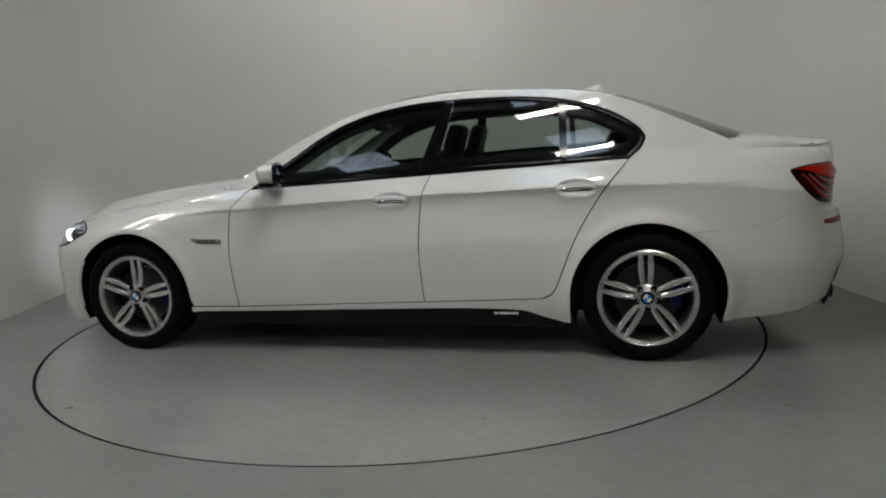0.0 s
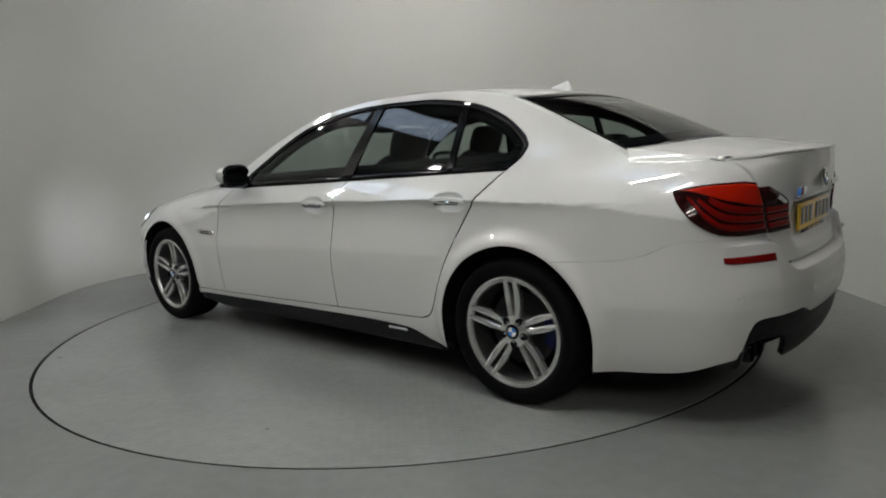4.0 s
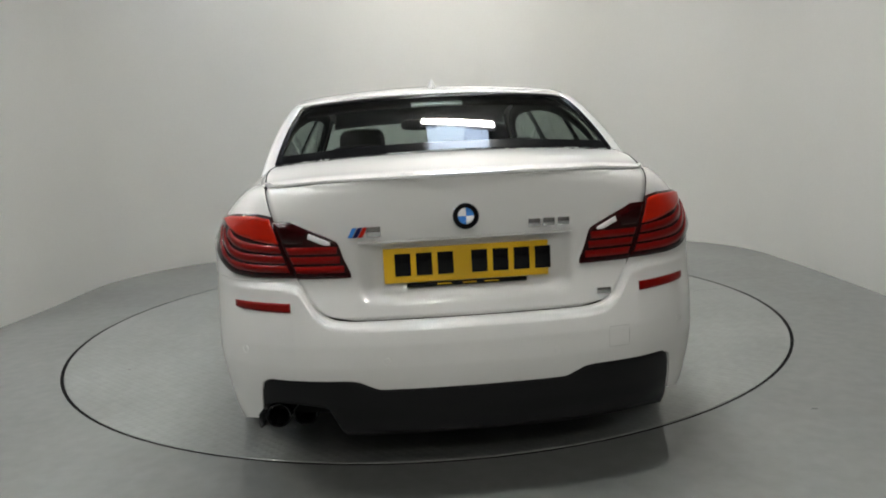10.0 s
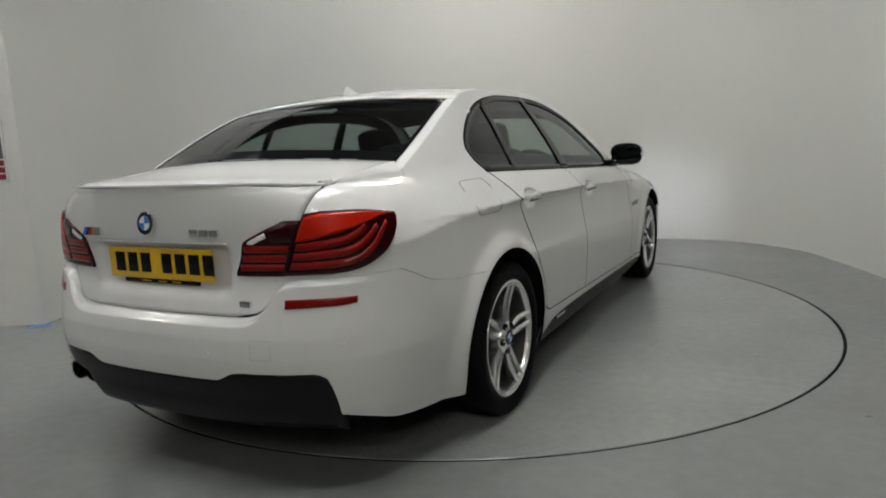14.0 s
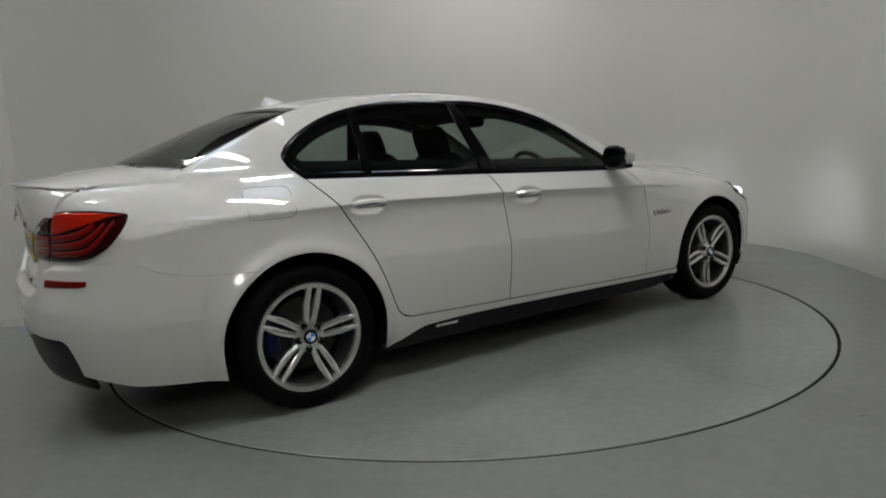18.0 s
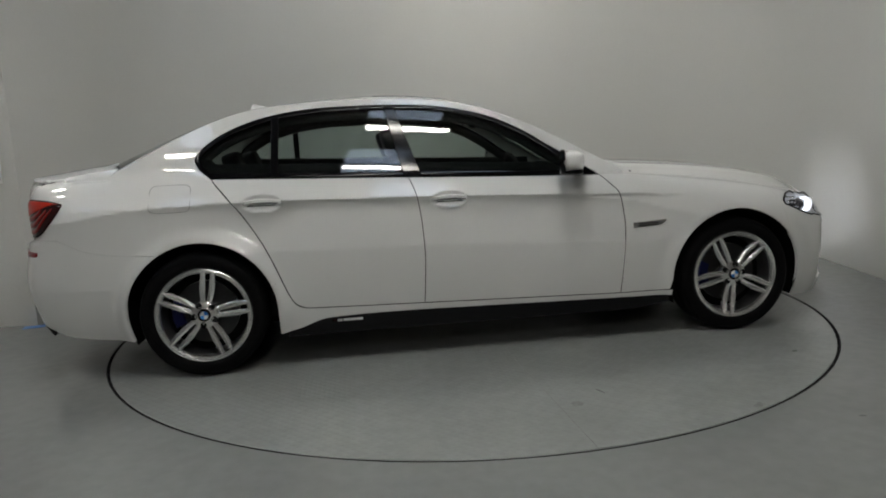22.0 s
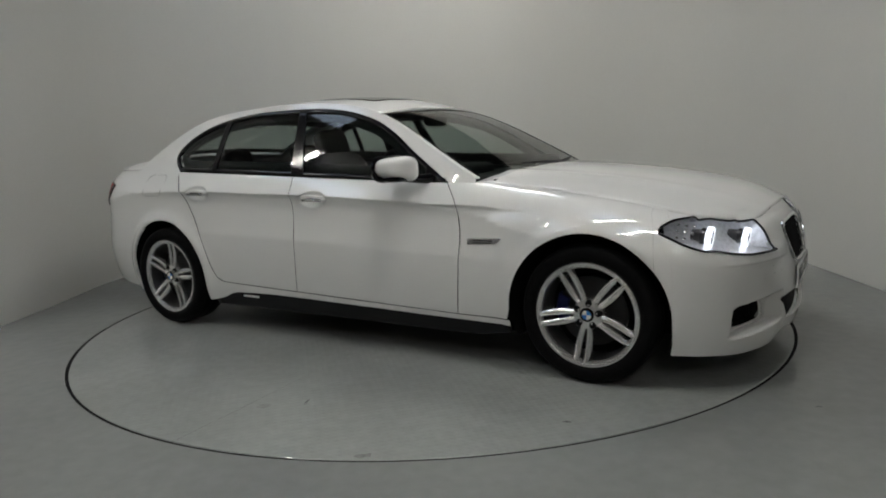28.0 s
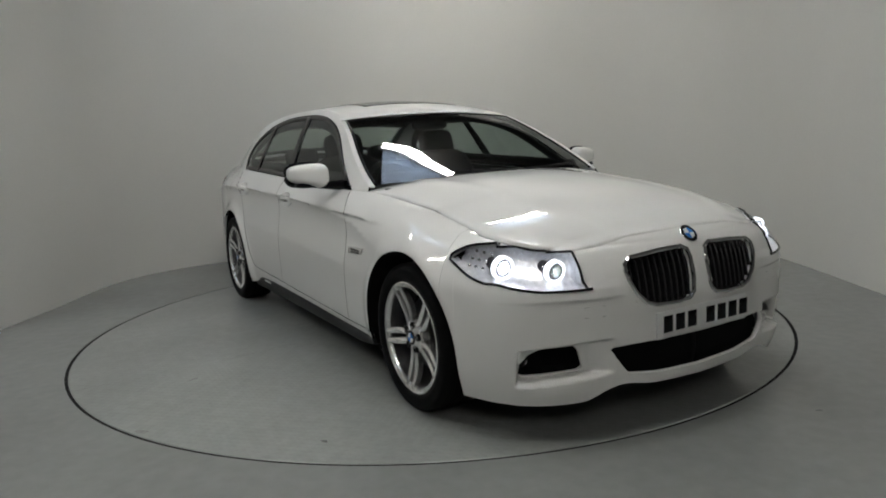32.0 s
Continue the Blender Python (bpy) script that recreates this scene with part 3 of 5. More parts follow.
SIDES = ((1, "left"), (-1, "right"))
FOG = [(0.752, 0.285), (0.740, 0.325), (0.715, 0.364), (0.68, 0.385), (0.565, 0.392), (0.545, 0.37), (0.530, 0.305), (0.55, 0.292), (0.73, 0.275)]
INTAKE = [(0.0, 0.378), (0.36, 0.382), (0.435, 0.380), (0.448, 0.368), (0.40, 0.300), (0.37, 0.266), (0.23, 0.247), (0.0, 0.240)]
KIDNEY = [(0.042, 0.60), (0.05, 0.545), (0.075, 0.524), (0.14, 0.517), (0.25, 0.52), (0.295, 0.535), (0.335, 0.575), (0.368, 0.645), (0.365, 0.685),
          (0.335, 0.706), (0.2, 0.718), (0.08, 0.722), (0.05, 0.708), (0.042, 0.67)]


def face_outline(points):
    return [(at_y(y, z) if y > 0 else 0.0, z) for y, z in points]


def head_low(a):
    p = skin(a, 0.66)
    if p.y > 0.8 and p.x < 2.0:
        return curve(p.x, [(1.80, 0.722), (1.86, 0.695), (1.93, 0.66), (2.0, 0.636)])
    return curve(p.y, [(0.455, 0.613), (0.56, 0.611), (0.66, 0.612), (0.72, 0.619), (0.80, 0.640)])


def head_top(a):
    p = skin(a, 0.70)
    if p.y > 0.7 and p.x < 1.96:
        return min(a_top(a) - 0.004, curve(p.x, [(1.80, 0.726), (1.83, 0.748), (1.88, 0.768), (1.96, 0.775)]))
    return min(a_top(a) - 0.004, curve(p.y, [(0.500, 0.612), (0.509, 0.640), (0.522, 0.674), (0.548, 0.710), (0.59, 0.742), (0.64, 0.762)]))


A_HIN, A_HOUT = at_y(0.516, 0.62), at_x(1.806, 0.72)
A_ARCH_F = at_x(AXLE + ARCH_R, 0.55)


def front_bumper():
    bm = bmesh.new()
    lamp = [(a, head_low(a) - 0.003) for a in span(A_HIN - 0.004, A_HOUT + 0.004, 60)]
    for a in span(A_HOUT + 0.004, A_HIN - 0.004, 60):
        top = max(head_low(a) + 0.004, head_top(a) + 0.003)
        lamp.append((a, top if top < a_top(a) - 0.006 else a_top(a) + 0.03))
    holes = [face_outline(FOG), face_outline(INTAKE), face_outline(KIDNEY), lamp]
    for s, _ in SIDES:
        columns(bm, span(0.0, A_ARCH_F, 130), a_low, lambda a: a_top(a) - 0.0038, 104, s, holes=holes)
        columns(bm, arch_cols(AXLE, AXLE + ARCH_R - 0.0005, 1.8004, 12), lambda a: arch(xa_of(a)) or HUB_Z, lambda a: a_top(a) - 0.0015, 64, s, holes=[lamp])
    return shell("front_bumper", bm, PAINT, car, "white painted front bumper with dark air intakes", 0.018, merge=0.0006)


def arch_cols(xc, x0, x1, n):
    """Columns spaced to follow the arch."""
    t0, t1 = math.acos(max(-1, min(1, (x0 - xc) / ARCH_R))), math.acos(max(-1, min(1, (x1 - xc) / ARCH_R)))
    return [at_x(xc + ARCH_R * math.cos(t)) for t in span(t0, t1, n)]


def fender(side, word):
    bm = bmesh.new()
    x_arch = AXLE - ARCH_R
    low = 0.2925 + (door_low(0.8) - 0.29)

    def at(u, v):
        # one sweep from the door seam over the wheel to the lamp
        v = ease_top(v)
        z = low + v * 0.6
        for _ in range(3):
            if u < 0.3:
                x = lerp(seam_front(z) + GAP, x_arch, u / 0.3)
                zl = low
            else:
                t = lerp(math.pi, math.acos((1.7995 - AXLE) / ARCH_R), (u - 0.3) / 0.7)
                x = AXLE + ARCH_R * math.cos(t)
                zl = max(low, HUB_Z + ARCH_R * math.sin(t))
            a = at_x(x)
            z = lerp(zl, a_top(a) - 0.0006, v)
        return a, z
    sheet(bm, at, 61, 44, side)
    return shell("front_wing", bm, PAINT, car, edge=DARK)


def bumper_top_r(a):
    p = skin(a, 0.70)
    if p.y < 0.565:
        return curve(p.y, [(0, 0.628), (0.36, 0.628), (0.42, 0.634), (0.47, 0.66), (0.505, 0.71), (0.535, 0.756), (0.565, 0.76)])
    if p.x < -2.2:
        return 0.76
    return curve(-p.x, [(1.70, 0.662), (1.9, 0.672), (2.06, 0.70), (2.14, 0.735), (2.2, 0.76)])


def trunk_y(z):
    return curve(z, [(0.632, 0.36), (0.638, 0.42), (0.664, 0.474), (0.71, 0.508), (0.78, 0.54), (0.95, 0.597), (1.06, 0.632)])


def diffuser_top(a):
    p = skin(a, 0.45)
    return curve(p.y, [(0, 0.416), (0.29, 0.418), (0.32, 0.429), (0.36, 0.447), (0.40, 0.451), (0.632, 0.451), (0.67, 0.436), (0.69, 0.38), (0.705, 0.30), (0.715, 0.26)])


def pipe_cut(a):
    """Lower edge of the diffuser, raised over the tailpipes."""
    y = skin(a, 0.36).y
    return a_low(a) - 0.07 + curve(y, [(0.43, 0.0), (0.47, 0.105), (0.62, 0.118), (0.69, 0.105), (0.72, 0.0)])


def lid_edge(t):
    """Side edge of the boot lid's deck, from the rear window to the tail."""
    c = skin(at_y(0.628, 1.047, True), 1.047)
    p = boot_front(1.0).lerp(c, t)
    p.z += 0.010 * math.sin(math.pi * t)
    p.y += 0.012 * math.sin(math.pi * t)
    return p


def rear_parts():
    a_arch = at_x(-AXLE - ARCH_R)
    a_d = at_y(0.715, 0.36, True)
    bm = bmesh.new()
    cut = [(ATOT + 0.1, 0.1), (a_d, 0.1)] + [(a, diffuser_top(a)) for a in span(a_d, ATOT, 60)] + [(ATOT + 0.1, diffuser_top(ATOT))]
    for s, _ in SIDES:
        columns(bm, arch_cols(-AXLE, -1.70, -AXLE - ARCH_R, 14), lambda a: arch(xa_of(a)) or HUB_Z, lambda a: bumper_top_r(a) - 0.0007, 16, s)
        columns(bm, span(a_arch, ATOT, 110), a_low, lambda a: bumper_top_r(a) - 0.0007, 48, s, holes=[cut])
    shell("rear_bumper", bm, PAINT, car, "white painted rear bumper", 0.02, merge=0.001)
    bm = bmesh.new()
    for s, _ in SIDES:
        columns(bm, span(at_y(0.710, 0.36, True), ATOT, 50), lambda a: pipe_cut(a) if s > 0 else a_low(a) - 0.07, lambda a: diffuser_top(a) - 0.003, 12, s, out=-0.006)
    panel("diffuser", bm, PLASTIC, car, "matt black rear diffuser", 0.02, merge=0.001)
    # boot lid: upright face, then the deck with a lip spoiler
    bm = bmesh.new()
    zs = span(0.6308, 1.062, 36)
    pts = []
    for z in zs:
        w = at_y(trunk_y(z) - GAP, z, True)
        row = []
        for q in span(-1, 1, 61):
            a = ATOT - (ATOT - w) * abs(q)
            p = skin(a, min(z, a_top(a)))
            row.append((p.x, p.y * (1 if q > 0 else -1), p.z))
        pts.append(row)
    edge = pts[-1]
    deck = []
    for s, back, up in ((0.0, 0, 0), (0.004, 0.010, 0.004), (0.010, 0.013, 0.010), (0.035, 0.006, 0.014), (0.09, 0, 0.013), (0.16, 0, 0.009), (0.24, 0, 0.005), (0.34, 0, 0.002),
                        (0.45, 0, 0), (0.6, 0, 0), (0.75, 0, 0), (0.9, 0, 0), (1.0, 0, 0)):
        row = []
        side_p = lid_edge(1 - s)
        for k, q in enumerate(span(-1, 1, 61)):
            taper = max(0.0, 1 - abs(q) ** 8) ** 0.8
            p = Vector(edge[k]).lerp(boot_front(q), s)
            w = abs(q) ** 4
            p.y = lerp(p.y, (side_p.y - GAP) * q / max(0.05, abs(q)), w)
            p.z += 0.012 * math.sin(math.pi * s) * (1 - w)
            p.z = lerp(p.z, side_p.z, w) + up * taper
            p.x = lerp(p.x, side_p.x, w) - back * taper
            row.append(p)
        deck.append(row)
    grid(bm, pts)
    grid(bm, deck)
    bmesh.ops.remove_doubles(bm, verts=bm.verts, dist=0.0008)
    bmesh.ops.recalc_face_normals(bm, faces=bm.faces)
    if sum(f.normal.z for f in bm.faces) < 0:
        bmesh.ops.reverse_faces(bm, faces=bm.faces)
    panel("boot_lid", bm, PAINT, car, "white boot lid with a lip spoiler", 0.016)


# ---------------------------------------------------------------- the car: cabin
def natural(table):
    """A natural cubic spline through a short table, as a function."""
    xs, ys = np.array([p[0] for p in table], float), np.array([p[1] for p in table], float)
    n = len(xs)
    h = np.diff(xs)
    m = np.eye(n)
    b = np.zeros(n)
    for i in range(1, n - 1):
        m[i, i - 1], m[i, i], m[i, i + 1] = h[i - 1], 2 * (h[i - 1] + h[i]), h[i]
        b[i] = 6 * ((ys[i + 1] - ys[i]) / h[i] - (ys[i] - ys[i - 1]) / h[i - 1])
    k = np.linalg.solve(m, b)

    def value(x):
        x = min(max(x, xs[0]), xs[-1])
        i = int(min(max(np.searchsorted(xs, x) - 1, 0), n - 2))
        a, c = xs[i + 1] - x, x - xs[i]
        return float(k[i] * a ** 3 / (6 * h[i]) + k[i + 1] * c ** 3 / (6 * h[i]) + (ys[i] / h[i] - k[i] * h[i] / 6) * a + (ys[i + 1] / h[i] - k[i + 1] * h[i] / 6) * c)
    return value


RAIL = [(0.0, 0.86, 0.962), (0.14, 0.587, 1.116), (0.28, 0.30, 1.268), (0.40, 0.01, 1.368), (0.55, -0.48, 1.422),
        (0.68, -0.94, 1.414), (0.80, -1.32, 1.358), (0.90, -1.63, 1.228), (1.0, -1.94, 1.072)]
RAIL_X, RAIL_Z = natural([(p[0], p[1]) for p in RAIL]), natural([(p[0], p[2]) for p in RAIL])
BOW = natural([(0, 0.095), (0.2, 0.085), (0.4, 0.04), (0.55, 0.0), (0.70, -0.025), (0.85, -0.085), (1.0, -0.19)])
CROWN = natural([(0, 0.004), (0.2, 0.008), (0.36, 0.034), (0.5, 0.050), (0.65, 0.040), (0.8, 0.030), (0.9, 0.034), (1.0, 0.034)])


def belt_y(x):
    return side_y(x, z_top(x))


def cabin_y(x, z):
    h = z - z_top(x)
    return belt_y(x) - 0.45 * h - 0.28 * h * h


def rail(t):
    x, z = RAIL_X(t), RAIL_Z(t)
    return Vector((x, cabin_y(x, z), z))


def roof_pt(t, q):
    e = rail(t)
    bow, crown = BOW(t), CROWN(t)
    k = 1 - q * q
    return Vector((e.x + bow * k, e.y * q, e.z + crown * (1 - q * q)))


def boot_front(q):
    """Front edge of the boot lid, behind the rear window."""
    p = roof_pt(0.978, q * 0.93)
    return Vector((p.x - 0.012, p.y, p.z - 0.004))


DLO_TOP = [(0.71, 0.946), (0.60, 1.02), (0.45, 1.118), (0.31, 1.212), (0.15, 1.292), (0.0, 1.338), (-0.13, 1.365), (-0.32, 1.385), (-0.55, 1.392), (-0.77, 1.390), (-0.96, 1.375),
           (-1.13, 1.345), (-1.29, 1.292), (-1.40, 1.232), (-1.468, 1.175), (-1.488, 1.135), (-1.47, 1.09), (-1.41, 1.036)]


def dlo(t):
    """Outline of the side windows, from the mirror over the top to the rear corner."""
    n = len(DLO_TOP) - 1
    return Vector((curve(t * n, [(i, p[0]) for i, p in enumerate(DLO_TOP)]), curve(t * n, [(i, p[1]) for i, p in enumerate(DLO_TOP)])))


def on_cabin(p, side, out=0.0):
    return Vector((p[0], (cabin_y(p[0], p[1]) + out) * side, p[1]))


def cabin_n(x, z):
    d = 0.004
    return Vector(((cabin_y(x - d, z) - cabin_y(x + d, z)) / (2 * d), 1.0, (cabin_y(x, z - d) - cabin_y(x, z + d)) / (2 * d))).normalized()


def side_frame(side):
    """Pillars, roof rail and the rear quarter in one sheet."""
    bm = bmesh.new()
    n = 110
    pts = []
    for i in range(n):
        t = i / (n - 1)
        d = dlo(t)
        # the matching point on the outer edge
        if t < 0.86:
            r = rail(curve(t, [(0, 0.0), (0.06, 0.085), (0.12, 0.17), (0.18, 0.25), (0.24, 0.315), (0.30, 0.375), (0.42, 0.49), (0.55, 0.635), (0.66, 0.76), (0.74, 0.86), (0.80, 0.94), (0.86, 1.0)]))
            o = (r.x, r.z)
        else:
            x = lerp(-1.94, -1.41, max(0.0, (t - 0.89) / 0.11))
            o = (x, z_top(x) + (1.072 - z_top(-1.94)) * max(0.0, 1 - (t - 0.86) / 0.03))
        row = []
        for k in range(9):
            s = k / 8
            row.append((lerp(d.x, o[0], s), max(lerp(d.y, o[1], s), 0)))
        pts.append(row)
    def belt_n(x):
        """Shared normal where the cabin meets the shoulder."""
        x = round(x, 2)
        a = a_of(x) if x > XB else at_x(x, 1.04)
        return (skin_n(a, z_top(x) - 0.012) + cabin_n(x, z_top(x) + 0.02)).normalized()

    def cab_n(p):
        n = cabin_n(p[0], p[1])
        if p[0] < -1.41:
            k = max(0.0, 1 - (p[1] - z_top(p[0])) / 0.07)
            n = n.lerp(belt_n(p[0]), k * k * (3 - 2 * k)).normalized()
        return n

    def quart_n(a, z):
        n = skin_n(a, z)
        x = skin(a, z).x
        if -1.97 < x < -1.39:
            k = max(0.0, 1 - (z_top(x) - z) / 0.05) * min(1.0, (x + 1.97) / 0.06)
            n = n.lerp(belt_n(x), min(1.0, k * k * (3 - 2 * k))).normalized()
        return n
    bm.verts.layers.float_vector.new("surface")

    def lay(rows):
        vs = [[put(bm, on_cabin(p, 1), cab_n(p), side) for p in row] for row in rows]
        for i in range(len(vs) - 1):
            for j in range(len(vs[0]) - 1):
                q = []
                for v in (vs[i][j], vs[i + 1][j], vs[i + 1][j + 1], vs[i][j + 1]):
                    if v not in q:
                        q.append(v)
                if len(q) > 2:
                    bm.faces.new(q)
    lay(pts)
    # foot of the windscreen pillar
    foot = []
    for x in span(0.712, 0.86, 8):
        zt = z_top(x)
        zr = lerp(0.946, 0.962, (x - 0.712) / 0.148)
        foot.append([(x, lerp(zt - 0.001, zr, k / 3)) for k in range(4)])
    lay(foot)
    # rear quarter: one sweep from the door seam round the wheel to the tail
    x_front = -AXLE + ARCH_R
    foot_low = lambda a: door_low(xa_of(a)) - GAP
    columns(bm, [at_x(x) for x in span(-0.952, -0.992, 5)], foot_low, lambda a: max(foot_low(a) + 0.0006, seam_rear_z(xa_of(a) + GAP) - 0.003), 3, side)
    columns(bm, [at_x(x) for x in span(-0.992, x_front, 12)], lambda a: max(0.195, a_low(a)), lambda a: seam_rear_z(xa_of(a) + GAP) - 0.003, 8, side)
    top = lambda a: a_top(a) if a > LF + LS else z_top(xa_of(a))

    def flank(u, v):
        v = ease_top(v)
        t = lerp(0.0, math.acos((-1.70 + AXLE) / ARCH_R), u)
        x = -AXLE + ARCH_R * math.cos(t)
        zl = HUB_Z + ARCH_R * math.sin(t)
        zh = z_top(x) if x < -1.392 else max(seam_rear_z(x + GAP) - 0.003, zl + 0.004)
        return at_x(x), lerp(zl, zh if x > XB else top(at_x(x)), v)
    sheet(bm, flank, 60, 40, side, quart_n)
    a0 = at_x(-1.70)
    zt = span(0.6, 1.08, 60)
    at = [at_y(trunk_y(z) + GAP, z, True) for z in zt]

    def tail(u, v):
        v = ease_top(v)
        z = 0.7 + 0.35 * v
        for _ in range(4):
            a = lerp(a0, float(np.interp(z, zt, at)), u)
            z = lerp(bumper_top_r(a) + 0.0007, top(a), v)
        return a, z
    sheet(bm, tail, 64, 40, side, quart_n)
    # top of the quarter beside the boot lid
    a_s, a_e = at_x(-1.94, 1.04), at_y(0.628 + GAP, 1.047, True)
    o0, r0 = skin(a_s, top(a_s)), rail(1.0)
    table = []
    for t in span(0, 1, 22):
        a = lerp(a_s, a_e, t)
        o = skin(a, top(a))
        f = lid_edge(t) + Vector((0, GAP, 0))
        r = o + (r0 - o0) * (1 - t) ** 1.6
        row = []
        for k in range(6):
            q = k / 5
            p = o.lerp(r, q * 2) if q < 0.5 else r.lerp(f, q * 2 - 1)
            p.z += 0.006 * math.sin(math.pi * q) * min(1.0, t * 4)
            row.append(p)
        table.append((skin_n(a, top(a) - 0.006), row))
    strip = []
    for i, (n0, row) in enumerate(table):
        near, far = table[max(0, i - 1)][1], table[min(21, i + 1)][1]
        made = []
        for k, p in enumerate(row):
            n = (far[k] - near[k]).cross(row[max(0, k - 1)] - row[min(5, k + 1)])
            n = -n if n.z < 0 else n
            made.append(put(bm, p, n.normalized().lerp(n0, max(0.0, 0.6 - 0.3 * k)).normalized(), side))
        strip.append(made)
    for i in range(21):
        for j in range(5):
            bm.faces.new([strip[i][j], strip[i + 1][j], strip[i + 1][j + 1], strip[i][j + 1]])
    return shell("side_frame", bm, PAINT, car, "white roof rail, pillar and rear quarter panel", 0.012, merge=0.0012, edge=DARK)


def top_sheet(name, t0, t1, qmax, material, label, nt=26, nq=33, thick=0.008, drop=0.0):
    bm = bmesh.new()
    pts = [[roof_pt(t, q) - Vector((0, 0, drop)) for q in span(-qmax, qmax, nq)] for t in span(t0, t1, nt)]
    grid(bm, pts)
    bmesh.ops.recalc_face_normals(bm, faces=bm.faces)
    if sum(f.normal.z for f in bm.faces) < 0:
        bmesh.ops.reverse_faces(bm, faces=bm.faces)
    return panel(name, bm, material, car, label, thick)


def hood():
    bm = bmesh.new()
    a1 = at_x(0.855)
    a_f = at_y(0.565, 0.74)

    def edge(a):
        return skin(a, a_top(a))
    front = [edge(a_f * k / 24) for k in range(25)]

    def front_at(y):
        return curve(abs(y), [(p.y, p.x) for p in front]), curve(abs(y), [(p.y, p.z) for p in front])
    fx_e = front[-1].x
    pts = []
    ye_f = front[-1].y
    for s in span(0, 1, 40):
        a = lerp(a1, a_f, s ** 0.9)
        e = edge(a)
        row = []
        for q in span(-1, 1, 49):
            k = 1 - q * q
            fx, fz = front_at(q * ye_f)
            w = s ** 2.2
            bx = (1 - w) * 0.092 * (1 - abs(q) ** 2.2) + w * (fx - fx_e)
            x = e.x + bx
            zc = curve(e.x + (1 - w) * 0.092 + w * (front[0].x - fx_e), [(0.9, 1.0), (1.12, 0.992), (1.5, 0.96), (1.88, 0.903), (2.05, 0.862), (2.15, 0.82), (2.2, 0.795)])
            z = e.z - 0.0012 * w ** 6 + (zc - e.z) * (1 - abs(q) ** 2.4) * (1 - w ** 6) + w ** 6 * (fz - front[-1].z)
            z += 0.006 * math.exp(-((abs(q) - 0.62) / 0.07) ** 2) * (1 - w ** 3)
            row.append((x, (e.y - 0.0016) * q, z))
        pts.append(row)
    grid(bm, pts)
    bmesh.ops.recalc_face_normals(bm, faces=bm.faces)
    if sum(f.normal.z for f in bm.faces) < 0:
        bmesh.ops.reverse_faces(bm, faces=bm.faces)
    panel("bonnet", bm, PAINT, car, "white bonnet with two soft creases", 0.016)


def inner_shell():
    """Dark body behind the seams, wheel houses and floor."""
    bm = bmesh.new()
    for s, _ in SIDES:
        columns(bm, [at_x(x) for x in span(1.08, -1.05, 40)], lambda a: 0.2, lambda a: z_top(xa_of(a)) - 0.02, 20, s, out=-0.03)
        columns(bm, arch_cols(-AXLE, -1.03, -1.86, 20), lambda a: (arch(xa_of(a)) or .33) + 0.01, lambda a: z_top(xa_of(a)) - 0.03, 10, s, out=-0.035)
        columns(bm, arch_cols(AXLE, 1.09, 1.85, 20), lambda a: (arch(xa_of(a)) or .33) + 0.01, lambda a: a_top(a) - 0.03, 10, s, out=-0.035)
        columns(bm, span(at_x(-1.86), ATOT, 40), lambda a: 0.3, lambda a: a_top(a) - 0.03, 12, s, out=-0.05)
    part("inner_body", bm, DARK, car)
    for s, _ in SIDES:
        for xc in (AXLE, -AXLE):
            bm = bmesh.new()
            pts = []
            for k in range(29):
                a = radians(-22 + 224 * k / 28)
                r = ARCH_R + 0.004
                x, z = xc + r * math.cos(a), HUB_Z + r * math.sin(a)
                z = max(z, 0.17)
                pts.append([(x, (side_y(x, max(z, 0.2)) - 0.016) * s, z), (x, 0.56 * s, z)])
            grid(bm, pts)
            rows = [v for v in bm.verts if abs(abs(v.co.y) - 0.56) < 1e-4]
            bm.faces.new(sorted(rows, key=lambda v: math.atan2(v.co.z - HUB_Z, v.co.x - xc) % (2 * math.pi) if v.co.z > 0.171 else math.atan2(v.co.z - HUB_Z, v.co.x - xc) % (2 * math.pi)))
            part("wheel_housing", bm, DARK, car)
    bm = bmesh.new()
    box(bm, (-1.9, -0.6, 0.18), (2.1, 0.6, 0.30), 0.03)
    box(bm, (-2.36, -0.62, 0.285), (-1.85, 0.62, 0.36), 0.03)
    box(bm, (-1.08, -0.82, 0.18), (1.07, 0.82, 0.24), 0.02)
    part("underbody", bm, DARK, car)


front_bumper()
for s, word in SIDES:
    fender(s, word)
    door("front_door", seam_mid, seam_front, s, "white front door")
    door("rear_door", seam_rear, seam_mid, s, "white rear door")
    side_frame(s)
    # sill and black skirt
    bm = bmesh.new()
    columns(bm, [at_x(x) for x in span(AXLE - ARCH_R, -0.992, 60)], a_low, lambda a: door_low(xa_of(a)) - GAP, 6, s)
    shell("sill", bm, PAINT, car, "", 0.012, edge=DARK)
    bm = bmesh.new()
    columns(bm, [at_x(x) for x in span(1.085, -1.06, 60)], lambda a: curve(xa_of(a), [(-1.06, 0.165), (0.85, 0.165), (1.085, 0.20)]), lambda a: a_low(a) - 0.002 if xa_of(a) > -0.84 else a_low(a) - 0.002, 8, s, out=-0.004)
    panel("side_skirt", bm, PLASTIC, car, "matt black side skirt", 0.02)
rear_parts()
hood()
top_sheet("roof", 0.345, 0.80, 1.0, PAINT, "white roof panel", 30)
inner_shell()

# ---------------------------------------------------------------- the car: glass and cabin trim


def dlo_top(x):
    """Height of the window outline's upper edge."""
    return curve(x, [(p[0], p[1]) for p in DLO_TOP[:16][::-1]])


